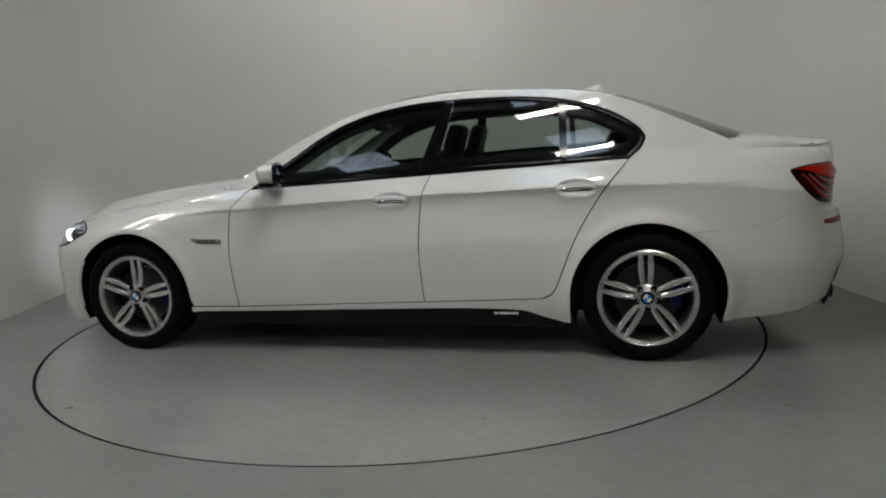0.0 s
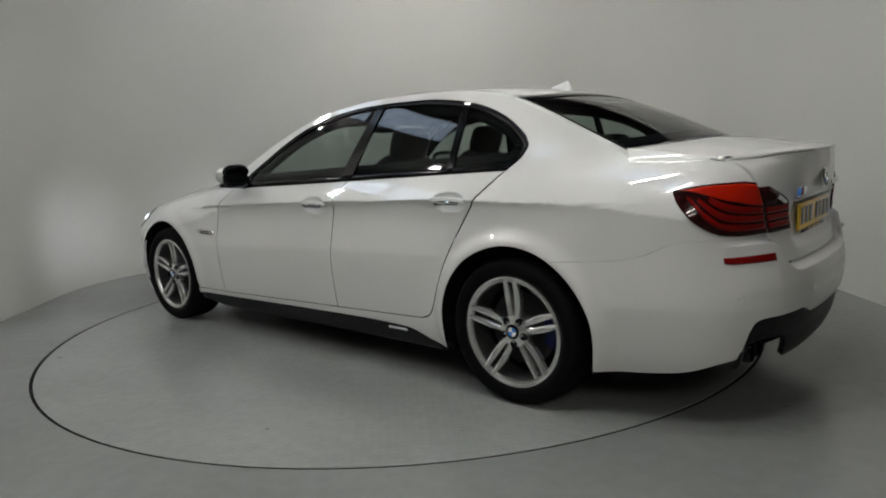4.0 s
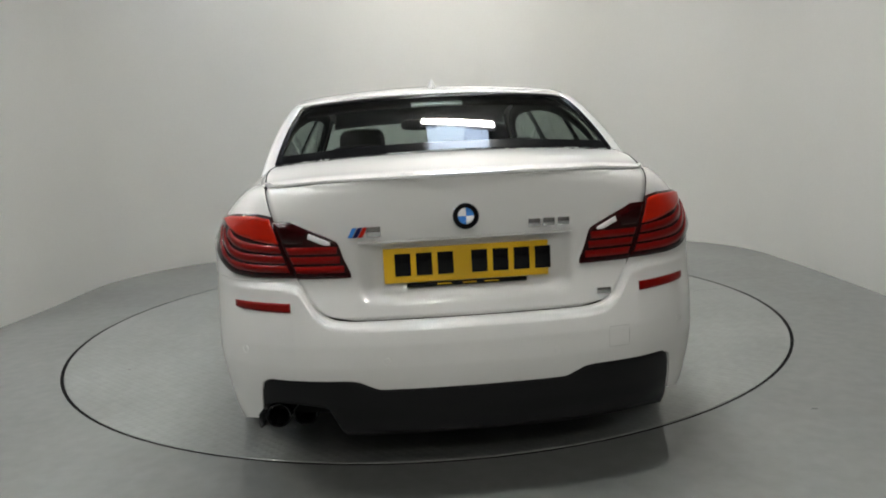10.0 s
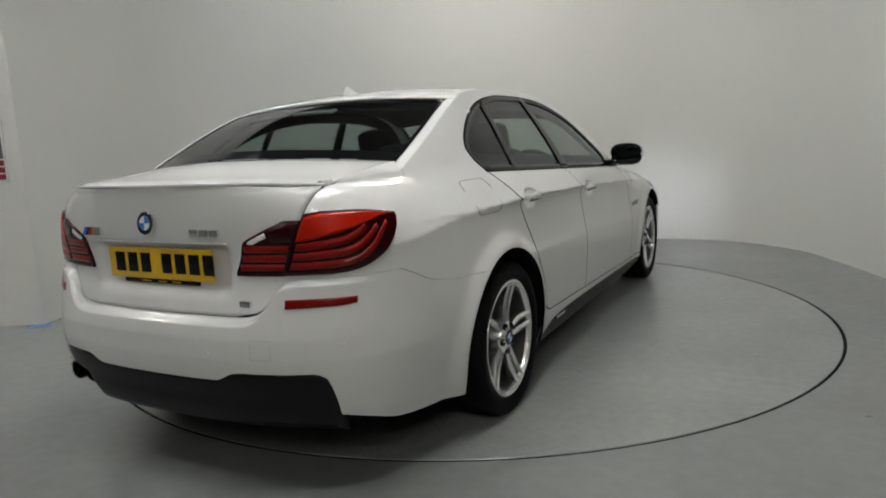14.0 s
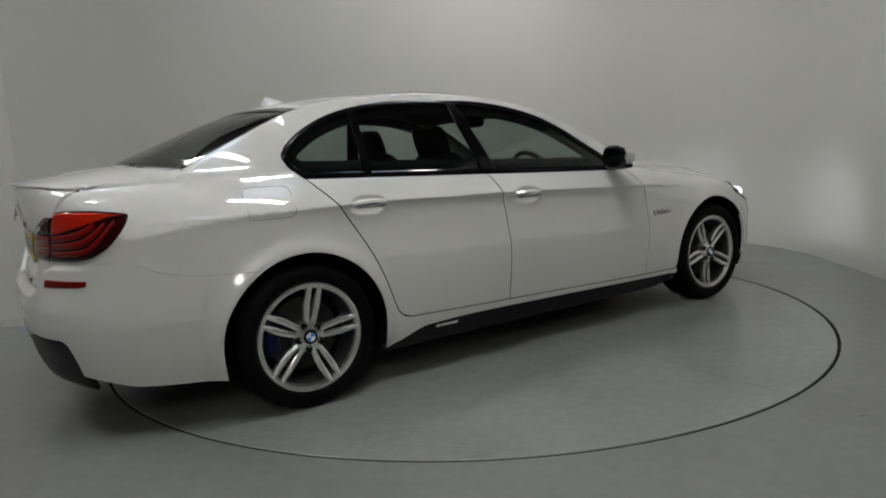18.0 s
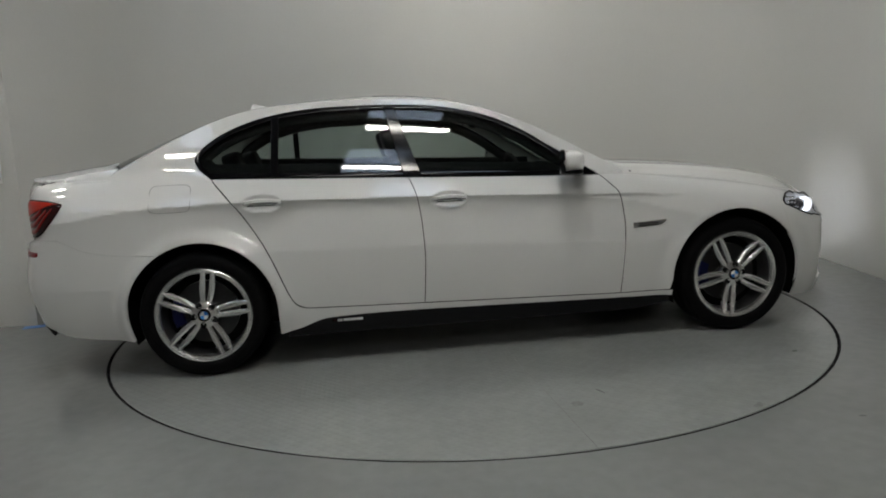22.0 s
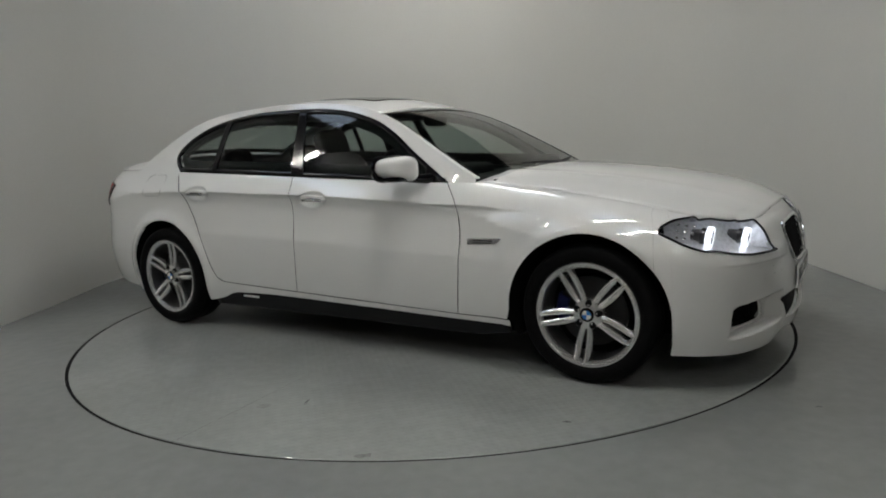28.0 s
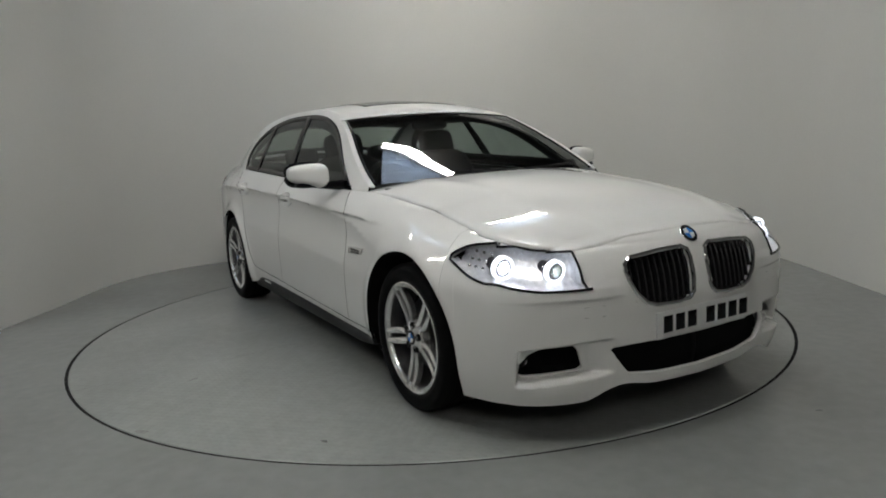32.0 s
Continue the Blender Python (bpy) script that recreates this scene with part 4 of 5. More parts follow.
def dlo_low(x):
    if x < -1.41:
        return curve(x, [(-1.488, 1.135), (-1.47, 1.09), (-1.41, 1.036)])
    return z_top(x)


def line_x(x0, z0, x1, z1):
    return lambda z: lerp(x0, x1, (z - z0) / (z1 - z0))


B_REAR, B_FRONT = line_x(-0.385, 0.985, -0.47, 1.385), line_x(-0.285, 0.98, -0.415, 1.385)
Q_REAR, Q_FRONT = line_x(-1.095, 1.02, -1.085, 1.345), line_x(-1.055, 1.02, -1.045, 1.345)


def window_sheet(name, xl, xr, side, material, out, label="", inset=0.0, thick=0.004, parent=None):
    bm = bmesh.new()
    nu, nv = 26, 14
    pts = []
    for i in range(nu):
        row = []
        for j in range(nv):
            v = j / (nv - 1)
            z = 1.0 + v * 0.3
            for _ in range(3):
                x = lerp(xl(z), xr(z), i / (nu - 1))
                lo, hi = dlo_low(x) + inset, dlo_top(x) - inset
                z = lerp(lo, max(hi, lo + 0.002), v)
            row.append(on_cabin((x, z), side, out))
        pts.append(row)
    grid(bm, pts, flip=side > 0)
    bmesh.ops.recalc_face_normals(bm, faces=bm.faces)
    if sum(f.normal.y for f in bm.faces) * side < 0:
        bmesh.ops.reverse_faces(bm, faces=bm.faces)
    return panel(name, bm, material, parent or car, label, thick)


def outline_band(side, w0, w1, out, name, material, label=""):
    """A band that follows the window outline, w0 to w1 metres inside it."""
    n = 120
    loop = [dlo(i / (n - 1)) for i in range(n)]
    low = [Vector((x, z_top(x) + 0.003)) for x in span(-1.40, 0.70, 60)]
    loop = loop + low
    c = len(loop)
    pts = []
    for i, p in enumerate(loop):
        d = loop[(i + 2) % c] - loop[i - 2]
        d.normalize()
        inw = Vector((-d.y, d.x))
        row = []
        for w in (w0, (w0 + w1) / 2, w1):
            q = p + inw * w
            row.append(on_cabin(q, side, out))
        pts.append(row)
    bm = bmesh.new()
    grid(bm, pts, close_u=True, flip=side > 0)
    bmesh.ops.recalc_face_normals(bm, faces=bm.faces)
    if sum(f.normal.y for f in bm.faces) * side < 0:
        bmesh.ops.reverse_faces(bm, faces=bm.faces)
    return panel(name, bm, material, car, label, 0.010, angle=50)


for s, word in SIDES:
    window_sheet("front_window", B_FRONT, lambda z: 0.62 - (z - 0.95) * 0.2, s, GLASS, -0.008, "tinted front door glass", 0.012, 0)
    window_sheet("rear_window", Q_FRONT, B_REAR, s, GLASS, -0.008, "tinted rear door glass", 0.012, 0)
    window_sheet("quarter_window", lambda z: -1.475, Q_REAR, s, GLASS, -0.008, "small fixed quarter glass", 0.012, 0)
    window_sheet("b_pillar_trim", B_REAR, B_FRONT, s, BLACK, 0.001, "gloss black pillar trim", 0.004, 0.012)
    window_sheet("quarter_bar", Q_REAR, Q_FRONT, s, BLACK, 0.0, "", 0.004, 0.012)
    window_sheet("mirror_triangle", lambda z: 0.57 - (z - 0.95) * 0.1, lambda z: 0.685 - (z - 0.945) * 0.8, s, BLACK, -0.001, "", 0.004, 0.01)
    outline_band(s, 0.001, 0.026, -0.001, "window_frame", BLACK, "gloss black window surround")
    outline_band(s, 0.02, 0.075, -0.03, "cabin_lining", TRIM, "dark cabin lining")

# windscreen, rear window and the white strips beside them
top_sheet("windscreen", 0.012, 0.338, 0.96, GLASS, "laminated windscreen", 24, 33, 0, 0.004)
top_sheet("rear_screen", 0.815, 0.977, 0.935, GLASS, "dark heated rear window", 24, 33, 0, 0.004)


def strip_sheet(name, t0, t1, q0, q1, material, label="", nt=30, lift=0.0, thick=0.008):
    for s in (1, -1):
        bm = bmesh.new()
        grid(bm, [[roof_pt(t, lerp(q0, q1, k / 5) * s) + Vector((0, 0, lift)) for k in range(6)] for t in span(t0, t1, nt)])
        bmesh.ops.recalc_face_normals(bm, faces=bm.faces)
        if sum(f.normal.z for f in bm.faces) < 0:
            bmesh.ops.reverse_faces(bm, faces=bm.faces)
        panel(name, bm, material, car, label, thick)


top_sheet("rear_frit", 0.958, 0.9765, 0.93, BLACK, "black border of the rear window", 4, 33, 0, 0.003)
strip_sheet("screen_pillar", 0.0, 0.345, 0.963, 1.0, PAINT)
strip_sheet("rear_pillar", 0.80, 1.0, 0.94, 1.0, PAINT)
strip_sheet("screen_seal", 0.01, 0.34, 0.940, 0.964, BLACK, "", lift=-0.001)
strip_sheet("rear_seal", 0.812, 0.976, 0.915, 0.941, BLACK, "", lift=-0.001)
top_sheet("screen_header", 0.334, 0.346, 0.963, BLACK, "", 4, 33, 0.006, 0.002)
top_sheet("rear_header", 0.799, 0.818, 0.94, BLACK, "", 4, 33, 0.006, 0.002)
top_sheet("headliner", 0.345, 0.80, 0.93, TRIM, "dark roof lining", 20, 21, 0.01, 0.05)
top_sheet("sunroof", 0.435, 0.56, 0.60, BLACK, "tinted glass sunroof panel", 14, 21, 0.006, -0.0015)

# scuttle and wipers
bm = bmesh.new()
rows = []
for s in span(0, 1, 5):
    rows.append([roof_pt(0.0, q) + Vector((0.012 + 0.05 * s, 0, -0.012 - 0.012 * math.sin(math.pi * s))) for q in span(-0.93, 0.93, 31)])
grid(bm, rows)
panel("scuttle", bm, PLASTIC, car, "black plastic scuttle below the windscreen", 0.01)
for y0, y1 in ((-0.12, 0.52), (0.42, -0.16)):
    bm = bmesh.new()
    a = roof_pt(0.0, y0 / 0.76) + Vector((0.045, 0, 0.0))
    b = roof_pt(0.028, y1 / 0.76) + Vector((0.01, 0, 0.012))
    tube(bm, [a, a.lerp(b, 0.4) + Vector((0, 0, 0.012)), b], [0.011, 0.008, 0.006], 8)
    c, d = roof_pt(0.02, (y1 - 0.22 * (1 if y1 > y0 else -1)) / 0.76), roof_pt(0.035, (y1 + 0.1 * (1 if y1 > y0 else -1)) / 0.76)
    tube(bm, [c + Vector((0.008, 0, 0.006)), d + Vector((0.008, 0, 0.006))], 0.006, 6)
    part("wiper", bm, PLASTIC, car)

# ---------------------------------------------------------------- the car: wheels


def wheel(x, y, spin):
    s = 1 if y > 0 else -1
    # rim barrel and lip, turned about the y axis; outer face at +y before mirroring
    bm = bmesh.new()
    lathe(bm, [(0.246, -0.20), (0.252, -0.02), (0.2525, -0.010), (0.249, -0.002), (0.243, 0.0), (0.239, -0.002), (0.2375, -0.010), (0.2345, -0.010), (0.232, -0.006), (0.226, -0.008), (0.222, -0.018), (0.222, -0.03), (0.235, -0.03), (0.236, -0.20)], 72)
    bmesh.ops.recalc_face_normals(bm, faces=bm.faces)
    w = part("wheel", bm, ALLOY, car, "silver twin-spoke alloy wheel")
    # inside of the rim, its shade put into a dark colour
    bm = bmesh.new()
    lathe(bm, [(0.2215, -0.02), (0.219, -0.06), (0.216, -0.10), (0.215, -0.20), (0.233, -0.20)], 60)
    part("rim_barrel", bm, BARREL, w, "inner rim barrel with shade in its dark colour")
    # five pairs of leaf-shaped spokes
    for k in range(5):
        bm = bmesh.new()
        m = Matrix.Rotation(radians(-(spin + 72 * k)), 4, "Y")
        for e in (-1, 1):
            pts = []
            for t in span(0, 1, 12):
                r = lerp(0.050, 0.233, t)
                mid = e * (0.0125 + 0.0125 * math.sin(math.pi * min(0.62, t * 0.75 + 0.02)))
                half = 0.0105 + 0.0042 * math.sin(math.pi * t)
                h = lerp(-0.022, -0.004, t) - 0.010 * math.sin(math.pi * t)
                row = []
                for cx, cy in ((-1, -0.030), (-1, -0.004), (-0.6, 0.0), (0.0, 0.003), (0.6, 0.0), (1, -0.004), (1, -0.030)):
                    row.append(m @ Vector((r, h + cy, mid + half * cx)))
                pts.append(row)
            rr = grid(bm, pts, close_v=True)
            bm.faces.new(rr[0])
            bm.faces.new(rr[-1][::-1])
        bmesh.ops.recalc_face_normals(bm, faces=bm.faces)
        part("twin_spoke", bm, ALLOY, w)
    # hub with five bolt wells
    bm = bmesh.new()
    lathe(bm, [(0.0001, -0.012), (0.036, -0.012), (0.040, -0.014), (0.054, -0.016), (0.070, -0.022), (0.075, -0.034), (0.075, -0.09), (0.0001, -0.09)], 40)
    part("hub", bm, ALLOY, w)
    for k in range(5):
        bm = bmesh.new()
        a = radians(spin + 36 + 72 * k)
        m = Matrix.Translation((0.056 * math.cos(a), 0.0055, 0.056 * math.sin(a)))
        lathe(bm, [(0.0001, -0.0215), (0.012, -0.0205), (0.0145, -0.0185), (0.016, -0.0175), (0.0165, -0.028)], 16, m=m)
        part("bolt_well", bm, BLACK, w)
    bm = bmesh.new()
    lathe(bm, [(0.0001, -0.0095), (0.030, -0.0095), (0.034, -0.011), (0.035, -0.014)], 32)
    part("centre_cap", bm, BLACK, w, "black centre cap with blue and white badge")
    roundel_quarters(w, 0.021, lambda u, v: Vector((u, -0.0075, v)))
    bm = bmesh.new()
    lathe(bm, [(0.250, -0.012), (0.256, -0.001), (0.272, 0.006), (0.296, 0.008), (0.312, 0.002), (0.322, -0.008), (0.3285, -0.026), (0.330, -0.05), (0.3285, -0.056), (0.330, -0.062), (0.330, -0.115), (0.3285, -0.119),
                (0.330, -0.124), (0.330, -0.18), (0.326, -0.205), (0.312, -0.232), (0.28, -0.24), (0.25, -0.23)], 72)
    part("tyre", bm, RUBBER, w, "black low-profile tyre")
    bm = bmesh.new()
    lathe(bm, [(0.06, -0.100), (0.168, -0.100), (0.168, -0.125), (0.06, -0.125)], 48)
    part("brake_disc", bm, STEEL, w)
    # black disc added behind the brake to stand in for shade in the wheel
    bm = bmesh.new()
    lathe(bm, [(0.0001, -0.128), (0.214, -0.132), (0.216, -0.150), (0.0001, -0.150)], 48)
    part("shade_disc", bm, DARK, w)
    bm = bmesh.new()
    pts = []
    for t in span(-25, 25, 9):
        a = radians(180 + t) if s > 0 else radians(t)
        pts.append([Vector((r * math.cos(a), h, r * math.sin(a))) for r, h in ((0.122, -0.092), (0.125, -0.086), (0.176, -0.086), (0.184, -0.095), (0.184, -0.14), (0.122, -0.14))])
    rr = grid(bm, pts, close_v=True)
    bm.faces.new(rr[0])
    bm.faces.new(rr[-1][::-1])
    bmesh.ops.recalc_face_normals(bm, faces=bm.faces)
    part("brake_caliper", bm, BLUE, w, "blue brake caliper")
    w.matrix_basis = Matrix.Translation((x, y, HUB_Z)) @ (Matrix.Identity(4) if s > 0 else Matrix.Rotation(math.pi, 4, "Z"))
    return w


def roundel_quarters(parent, r, place):
    """Four quarter discs, blue and white by turns."""
    for k in range(4):
        bm = bmesh.new()
        pts = [place(0, 0)] + [place(r * math.cos(a), r * math.sin(a)) for a in [math.pi / 2 * (k + i / 8) for i in range(9)]]
        bm.faces.new([bm.verts.new(p) for p in pts])
        ob = part("badge_quarter", bm, ROUNDEL if k % 2 else WHITE, parent, flat=True)
        so = ob.modifiers.new("thickness", "SOLIDIFY")
        so.thickness, so.offset = 0.0015, 0


# ---------------------------------------------------------------- the car: badges, plates, lamps
# in wheel space the spokes' angles are taken from the car's x axis; turned wheels on the right count the other way
wheel(AXLE, 0.905, 95)
wheel(-AXLE, 0.926, 88)
wheel(AXLE, -0.905, 180 - 46)
wheel(-AXLE, -0.926, 180 - 80)


def roundel(name, centre, normal, r):
    n = Vector(normal).normalized()
    u = n.cross(Vector((0, 0, 1))).normalized()
    v = u.cross(n)
    m = Matrix((u, n, v)).transposed().to_4x4()
    m.translation = centre
    bm = bmesh.new()
    lathe(bm, [(0.0001, 0.004), (r * 0.62, 0.0045), (r * 0.92, 0.003), (r * 0.93, -0.004)], 40, m=m)
    ob = part(name, bm, BLACK, car, "round black badge with blue and white quarters")
    bm = bmesh.new()
    lathe(bm, [(r * 0.92, 0.002), (r * 0.95, 0.005), (r, 0.003), (r, -0.005)], 40, m=m)
    part("badge_rim", bm, CHROME, ob)
    bm = bmesh.new()
    lathe(bm, [(r * 0.60, 0.0045), (r * 0.62, 0.0062), (r * 0.65, 0.0045)], 40, m=m)
    part("badge_ring", bm, CHROME, ob)
    roundel_quarters(ob, r * 0.6, lambda a, b: m @ Vector((a, 0.006, b)))
    return ob


roundel("rear_badge", (-2.505, 0, 0.942), (-1, 0, 0.12), 0.041)
roundel("front_badge", (2.226, 0, 0.760), (0.76, 0, 0.65), 0.041)


def bar(name, y0, y1, z0, z1, x, depth, material, parent=None, label=""):
    bm = bmesh.new()
    box(bm, (min(x, x + depth), min(y0, y1), z0), (max(x, x + depth), max(y0, y1), z1), 0.0008)
    return part(name, bm, material, parent or car, label)


def plate(name, x, way, z0, z1, material, label, tilt):
    bm = bmesh.new()
    box(bm, (-0.004, -0.26, 0), (0.004, 0.26, z1 - z0), 0.003)
    ob = part(name, bm, material, car, label)
    w, g = 0.050, 0.017
    y = -0.225
    for k in range(7):
        bm = bmesh.new()
        box(bm, (0.003, y, 0.022), (0.0055, y + w, z1 - z0 - 0.018), 0.001)
        part("plate_bar", bm, BLACK, ob, "plain dark bar")
        y += w + g + (0.04 if k == 2 else 0)
    ob.matrix_basis = pose(x, 0, z0, 0, tilt, 0 if way > 0 else 180)
    return ob


plate("rear_plate", -2.466, -1, 0.738, 0.849, YELLOW, "yellow rear plate", 0)
plate("front_plate", 2.300, 1, 0.383, 0.489, PLATE_WHITE, "white front plate", 0)
bar("dealer_strip", -0.19, 0.19, 0.722, 0.736, -2.468, 0.006, BLACK, label="narrow black strip under the plate")
for k, y in enumerate((-0.10, -0.03, 0.05)):
    bar("strip_mark", y, y + 0.045, 0.727, 0.731, -2.4695, 0.003, YELLOW)
for k, m in enumerate((ROUNDEL, BLUE, RED)):
    bm = bmesh.new()
    lean = Matrix(((1, 0, 0, 0), (0, 1, -0.55, 0.50), (0, 0, 1, 0), (0, 0, 0, 1)))
    box(bm, (-2.496, 0.341 - 0.016 * k, 0.893), (-2.484, 0.355 - 0.016 * k, 0.923), 0.0008, lean)
    part("stripe_badge", bm, m, car)
bar("stripe_badge_block", 0.306, 0.262, 0.893, 0.923, -2.496, 0.012, CHROME, label="small chrome block of the badge")
for k in range(3):
    bar("model_badge_bar", -0.195 - 0.046 * k, -0.232 - 0.046 * k, 0.897, 0.921, -2.497, 0.012, CHROME, label="plain chrome badge bar")
bar("dealer_badge", -0.405, -0.45, 0.672, 0.692, -2.509, 0.012, CHROME)
bm = bmesh.new()
box(bm, (-2.482, -0.335, 0.870), (-2.462, 0.335, 0.875), 0.0015)
part("boot_handle_ledge", bm, PAINT, car)


def tail_top(a):
    p = skin(a, 0.88)
    if p.x > -2.36:
        return curve(p.x, [(-2.36, 0.970), (-2.28, 0.966), (-2.2, 0.955), (-2.155, 0.944)])
    return curve(p.y, [(0.59, 0.955), (0.7, 0.970), (0.78, 0.972)])


def tail_low(a):
    p = skin(a, 0.88)
    return curve(p.x, [(-2.5, 0.765), (-2.38, 0.768), (-2.33, 0.777), (-2.28, 0.804), (-2.22, 0.856), (-2.175, 0.906), (-2.155, 0.938)])


def inner_top(a):
    p = skin(a, 0.82)
    return curve(p.y, [(0.358, 0.768), (0.385, 0.83), (0.408, 0.876), (0.43, 0.888), (0.58, 0.945)])


def lamp_band(name, parent, a0, a1, lo, hi, side, out, material, label="", n=26, nz=4, thick=0.004):
    bm = bmesh.new()
    columns(bm, span(a0, a1, n), lo, hi, nz, side, out=out)
    return panel(name, bm, material, parent, label, thick, angle=60)


BOOT_Z = span(0.70, 1.05, 36)
BOOT_OUT = [at_y(trunk_y(z) + 0.002, z, True) for z in BOOT_Z]
BOOT_IN = [at_y(trunk_y(z) - 0.002, z, True) for z in BOOT_Z]


def lamp_sheet(name, parent, a_far, way, lo, hi, side, out, material, label="", n=26, nz=4, thick=0.004, inset=0.0):
    """A lamp piece that ends along the seam of the boot lid."""
    bm = bmesh.new()
    edge = BOOT_OUT if way > 0 else BOOT_IN
    pts = []
    for i in range(n):
        row = []
        for j in range(nz):
            z = 0.85
            for _ in range(4):
                a = lerp(a_far, float(np.interp(z, BOOT_Z, edge)) - way * inset, i / (n - 1))
                z = lerp(lo(a), hi(a), j / (nz - 1))
            p = skin(a, z) + skin_n(a, z) * out
            row.append((p.x, p.y * side, p.z))
        pts.append(row)
    grid(bm, pts)
    bmesh.ops.recalc_face_normals(bm, faces=bm.faces)
    if sum(f.normal.x for f in bm.faces) > 0:
        bmesh.ops.reverse_faces(bm, faces=bm.faces)
    return panel(name, bm, material, parent, label, thick, angle=60)


for s, word in SIDES:
    a0 = at_x(-2.158, 0.90)
    lamp = lamp_sheet("tail_lamp", car, a0, 1, tail_low, tail_top, s, 0.007, RED_DARK, "red tail lamp with glowing bands", 46, 16, 0.02)
    lamp_sheet("upper_lens", lamp, at_x(-2.175, 0.9), 1, lambda a: lerp(tail_low(a), tail_top(a), 0.59 + 0.27 * min(1.0, max(0.0, (-2.40 - skin(a, 0.9).x) / -0.22)) ** 1.2), lambda a: tail_top(a) - 0.008, s, 0.010, RED, "bright red upper lens", 40, 8, inset=0.006)
    a_seam = at_y(trunk_y(0.86) + 0.002, 0.86, True)
    for k in range(3):
        f = 0.10 + 0.165 * k

        def bend(a, w):
            """Height share of a band that sweeps up towards the corner."""
            u = min(1.0, max(0.0, (a_seam - a) / (a_seam - a0)))
            return lerp(tail_low(a), tail_top(a), min(0.93, f + w + (0.50 - 0.08 * k) * max(0.0, (u - 0.34 + 0.05 * k) / 0.56) ** 2.4))
        lamp_sheet("lamp_band", lamp, at_x(-2.205 - 0.034 * k, 0.86), 1, lambda a: bend(a, 0.0), lambda a: bend(a, 0.122), s, 0.009, RED_LIT, "", 40, 3, inset=0.010)
    b1 = at_y(0.362, 0.80, True)
    lamp = lamp_sheet("boot_lamp", car, b1, -1, lambda a: 0.764, lambda a: max(0.766, inner_top(a)), s, 0.007, RED_DARK, "red inner tail lamp", 34, 12, 0.02)
    for k in range(3):
        z = 0.782 + 0.031 * k
        lamp_sheet("lamp_band", lamp, at_y(0.380 + 0.012 * k, 0.83, True), -1, lambda a: z, lambda a: min(z + 0.022, max(z + 0.001, inner_top(a) - 0.008)), s, 0.009, RED_LIT, "", 24, 3, inset=0.010)
    lamp_band("reversing_lens", lamp, at_y(0.49, 0.88, True), at_y(0.418, 0.88, True), lambda a: max(0.872, inner_top(a) - 0.024), lambda a: max(0.874, inner_top(a) - 0.008), s, 0.010, CLEAR, "clear reversing lens", 12, 4)
    lamp_sheet("upper_lens", lamp, at_y(0.498, 0.9, True), -1, lambda a: 0.878, lambda a: inner_top(a) - 0.008, s, 0.010, RED_DARK, "smoked dark red lens", 12, 4, inset=0.008)
    lamp_band("reflector", car, at_x(-2.335, 0.68), at_y(0.556, 0.68, True), lambda a: curve(skin(a, .68).y, [(0.55, 0.665), (0.72, 0.668), (0.80, 0.690)]), lambda a: 0.694, s, 0.003, RED_LIT, "narrow red bumper reflector", 20, 4)
    # parking sensors
    for y, z, rear in ((0.72, 0.54, True), (0.265, 0.512, True), (0.62, 0.50, False), (0.33, 0.545, False)):
        a = at_y(y, z, rear)
        p, n = skin(a, z), skin_n(a, z)
        p.y, n.y = p.y * s, n.y * s
        q = n.to_track_quat("Y", "Z").to_matrix().to_4x4()
        q.translation = p
        bm = bmesh.new()
        lathe(bm, [(0.0001, 0.0012), (0.0095, 0.001), (0.0105, -0.002), (0.0125, -0.002), (0.0135, 0.0008)], 20, m=q)
        part("parking_sensor", bm, PAINT, car)

# tow-eye cover, exhaust pipes, aerial fin
bm = bmesh.new()
pts = [(at_y(y, z, True), z) for y, z in ((0.44, 0.50), (0.44, 0.565), (0.51, 0.565), (0.51, 0.50))]
path = []
for i in range(4):
    for t in span(0, 1, 5)[:-1]:
        a, z = lerp(pts[i][0], pts[(i + 1) % 4][0], t), lerp(pts[i][1], pts[(i + 1) % 4][1], t)
        p = skin(a, z)
        path.append(Vector((p.x, -p.y, p.z)))
tube(bm, path, 0.0003, 6, close=True)
part("tow_cover_seam", bm, PLASTIC, car)
for y in (0.545, 0.632):
    bm = bmesh.new()
    lathe(bm, [(0.034, 0.0), (0.040, 0.004), (0.042, -0.004), (0.041, -0.16), (0.034, -0.16), (0.034, -0.01)], 28, m=Matrix.Translation((-2.405, y, 0.312)) @ Matrix.Rotation(radians(90), 4, "Z"))
    part("tailpipe", bm, BLACK, car, "dark round tailpipe")
bm = bmesh.new()
pts = []
for t in span(0, 1, 14):
    h = 0.002 + (0.064 * (t / 0.84) ** 0.9 if t < 0.84 else 0.064 * (1 - 0.55 * (t - 0.84) / 0.16))
    wd = 0.030 * math.sin(math.pi * min(0.98, max(0.06, t))) ** 0.5 + 0.004
    x = lerp(-1.13, -1.285, t)
    zb = roof_pt(0.735 + 0.05 * t, 0).z - 0.012
    pts.append([(x, -wd, zb), (x, -wd * 0.55, zb + h * 0.5), (x, -wd * 0.2, zb + h * 0.93), (x, 0, zb + h), (x, wd * 0.2, zb + h * 0.93), (x, wd * 0.55, zb + h * 0.5), (x, wd, zb)])
grid(bm, pts)
bmesh.ops.recalc_face_normals(bm, faces=bm.faces)
part("aerial_fin", bm, PAINT, car, "white shark-fin aerial")
bm = bmesh.new()
rows = []
for t in span(0, 1, 4):
    rows.append([roof_pt(0.832 + 0.012 * t, q) + Vector((0, 0, -0.02)) for q in span(-0.17, 0.17, 8)])
grid(bm, rows)
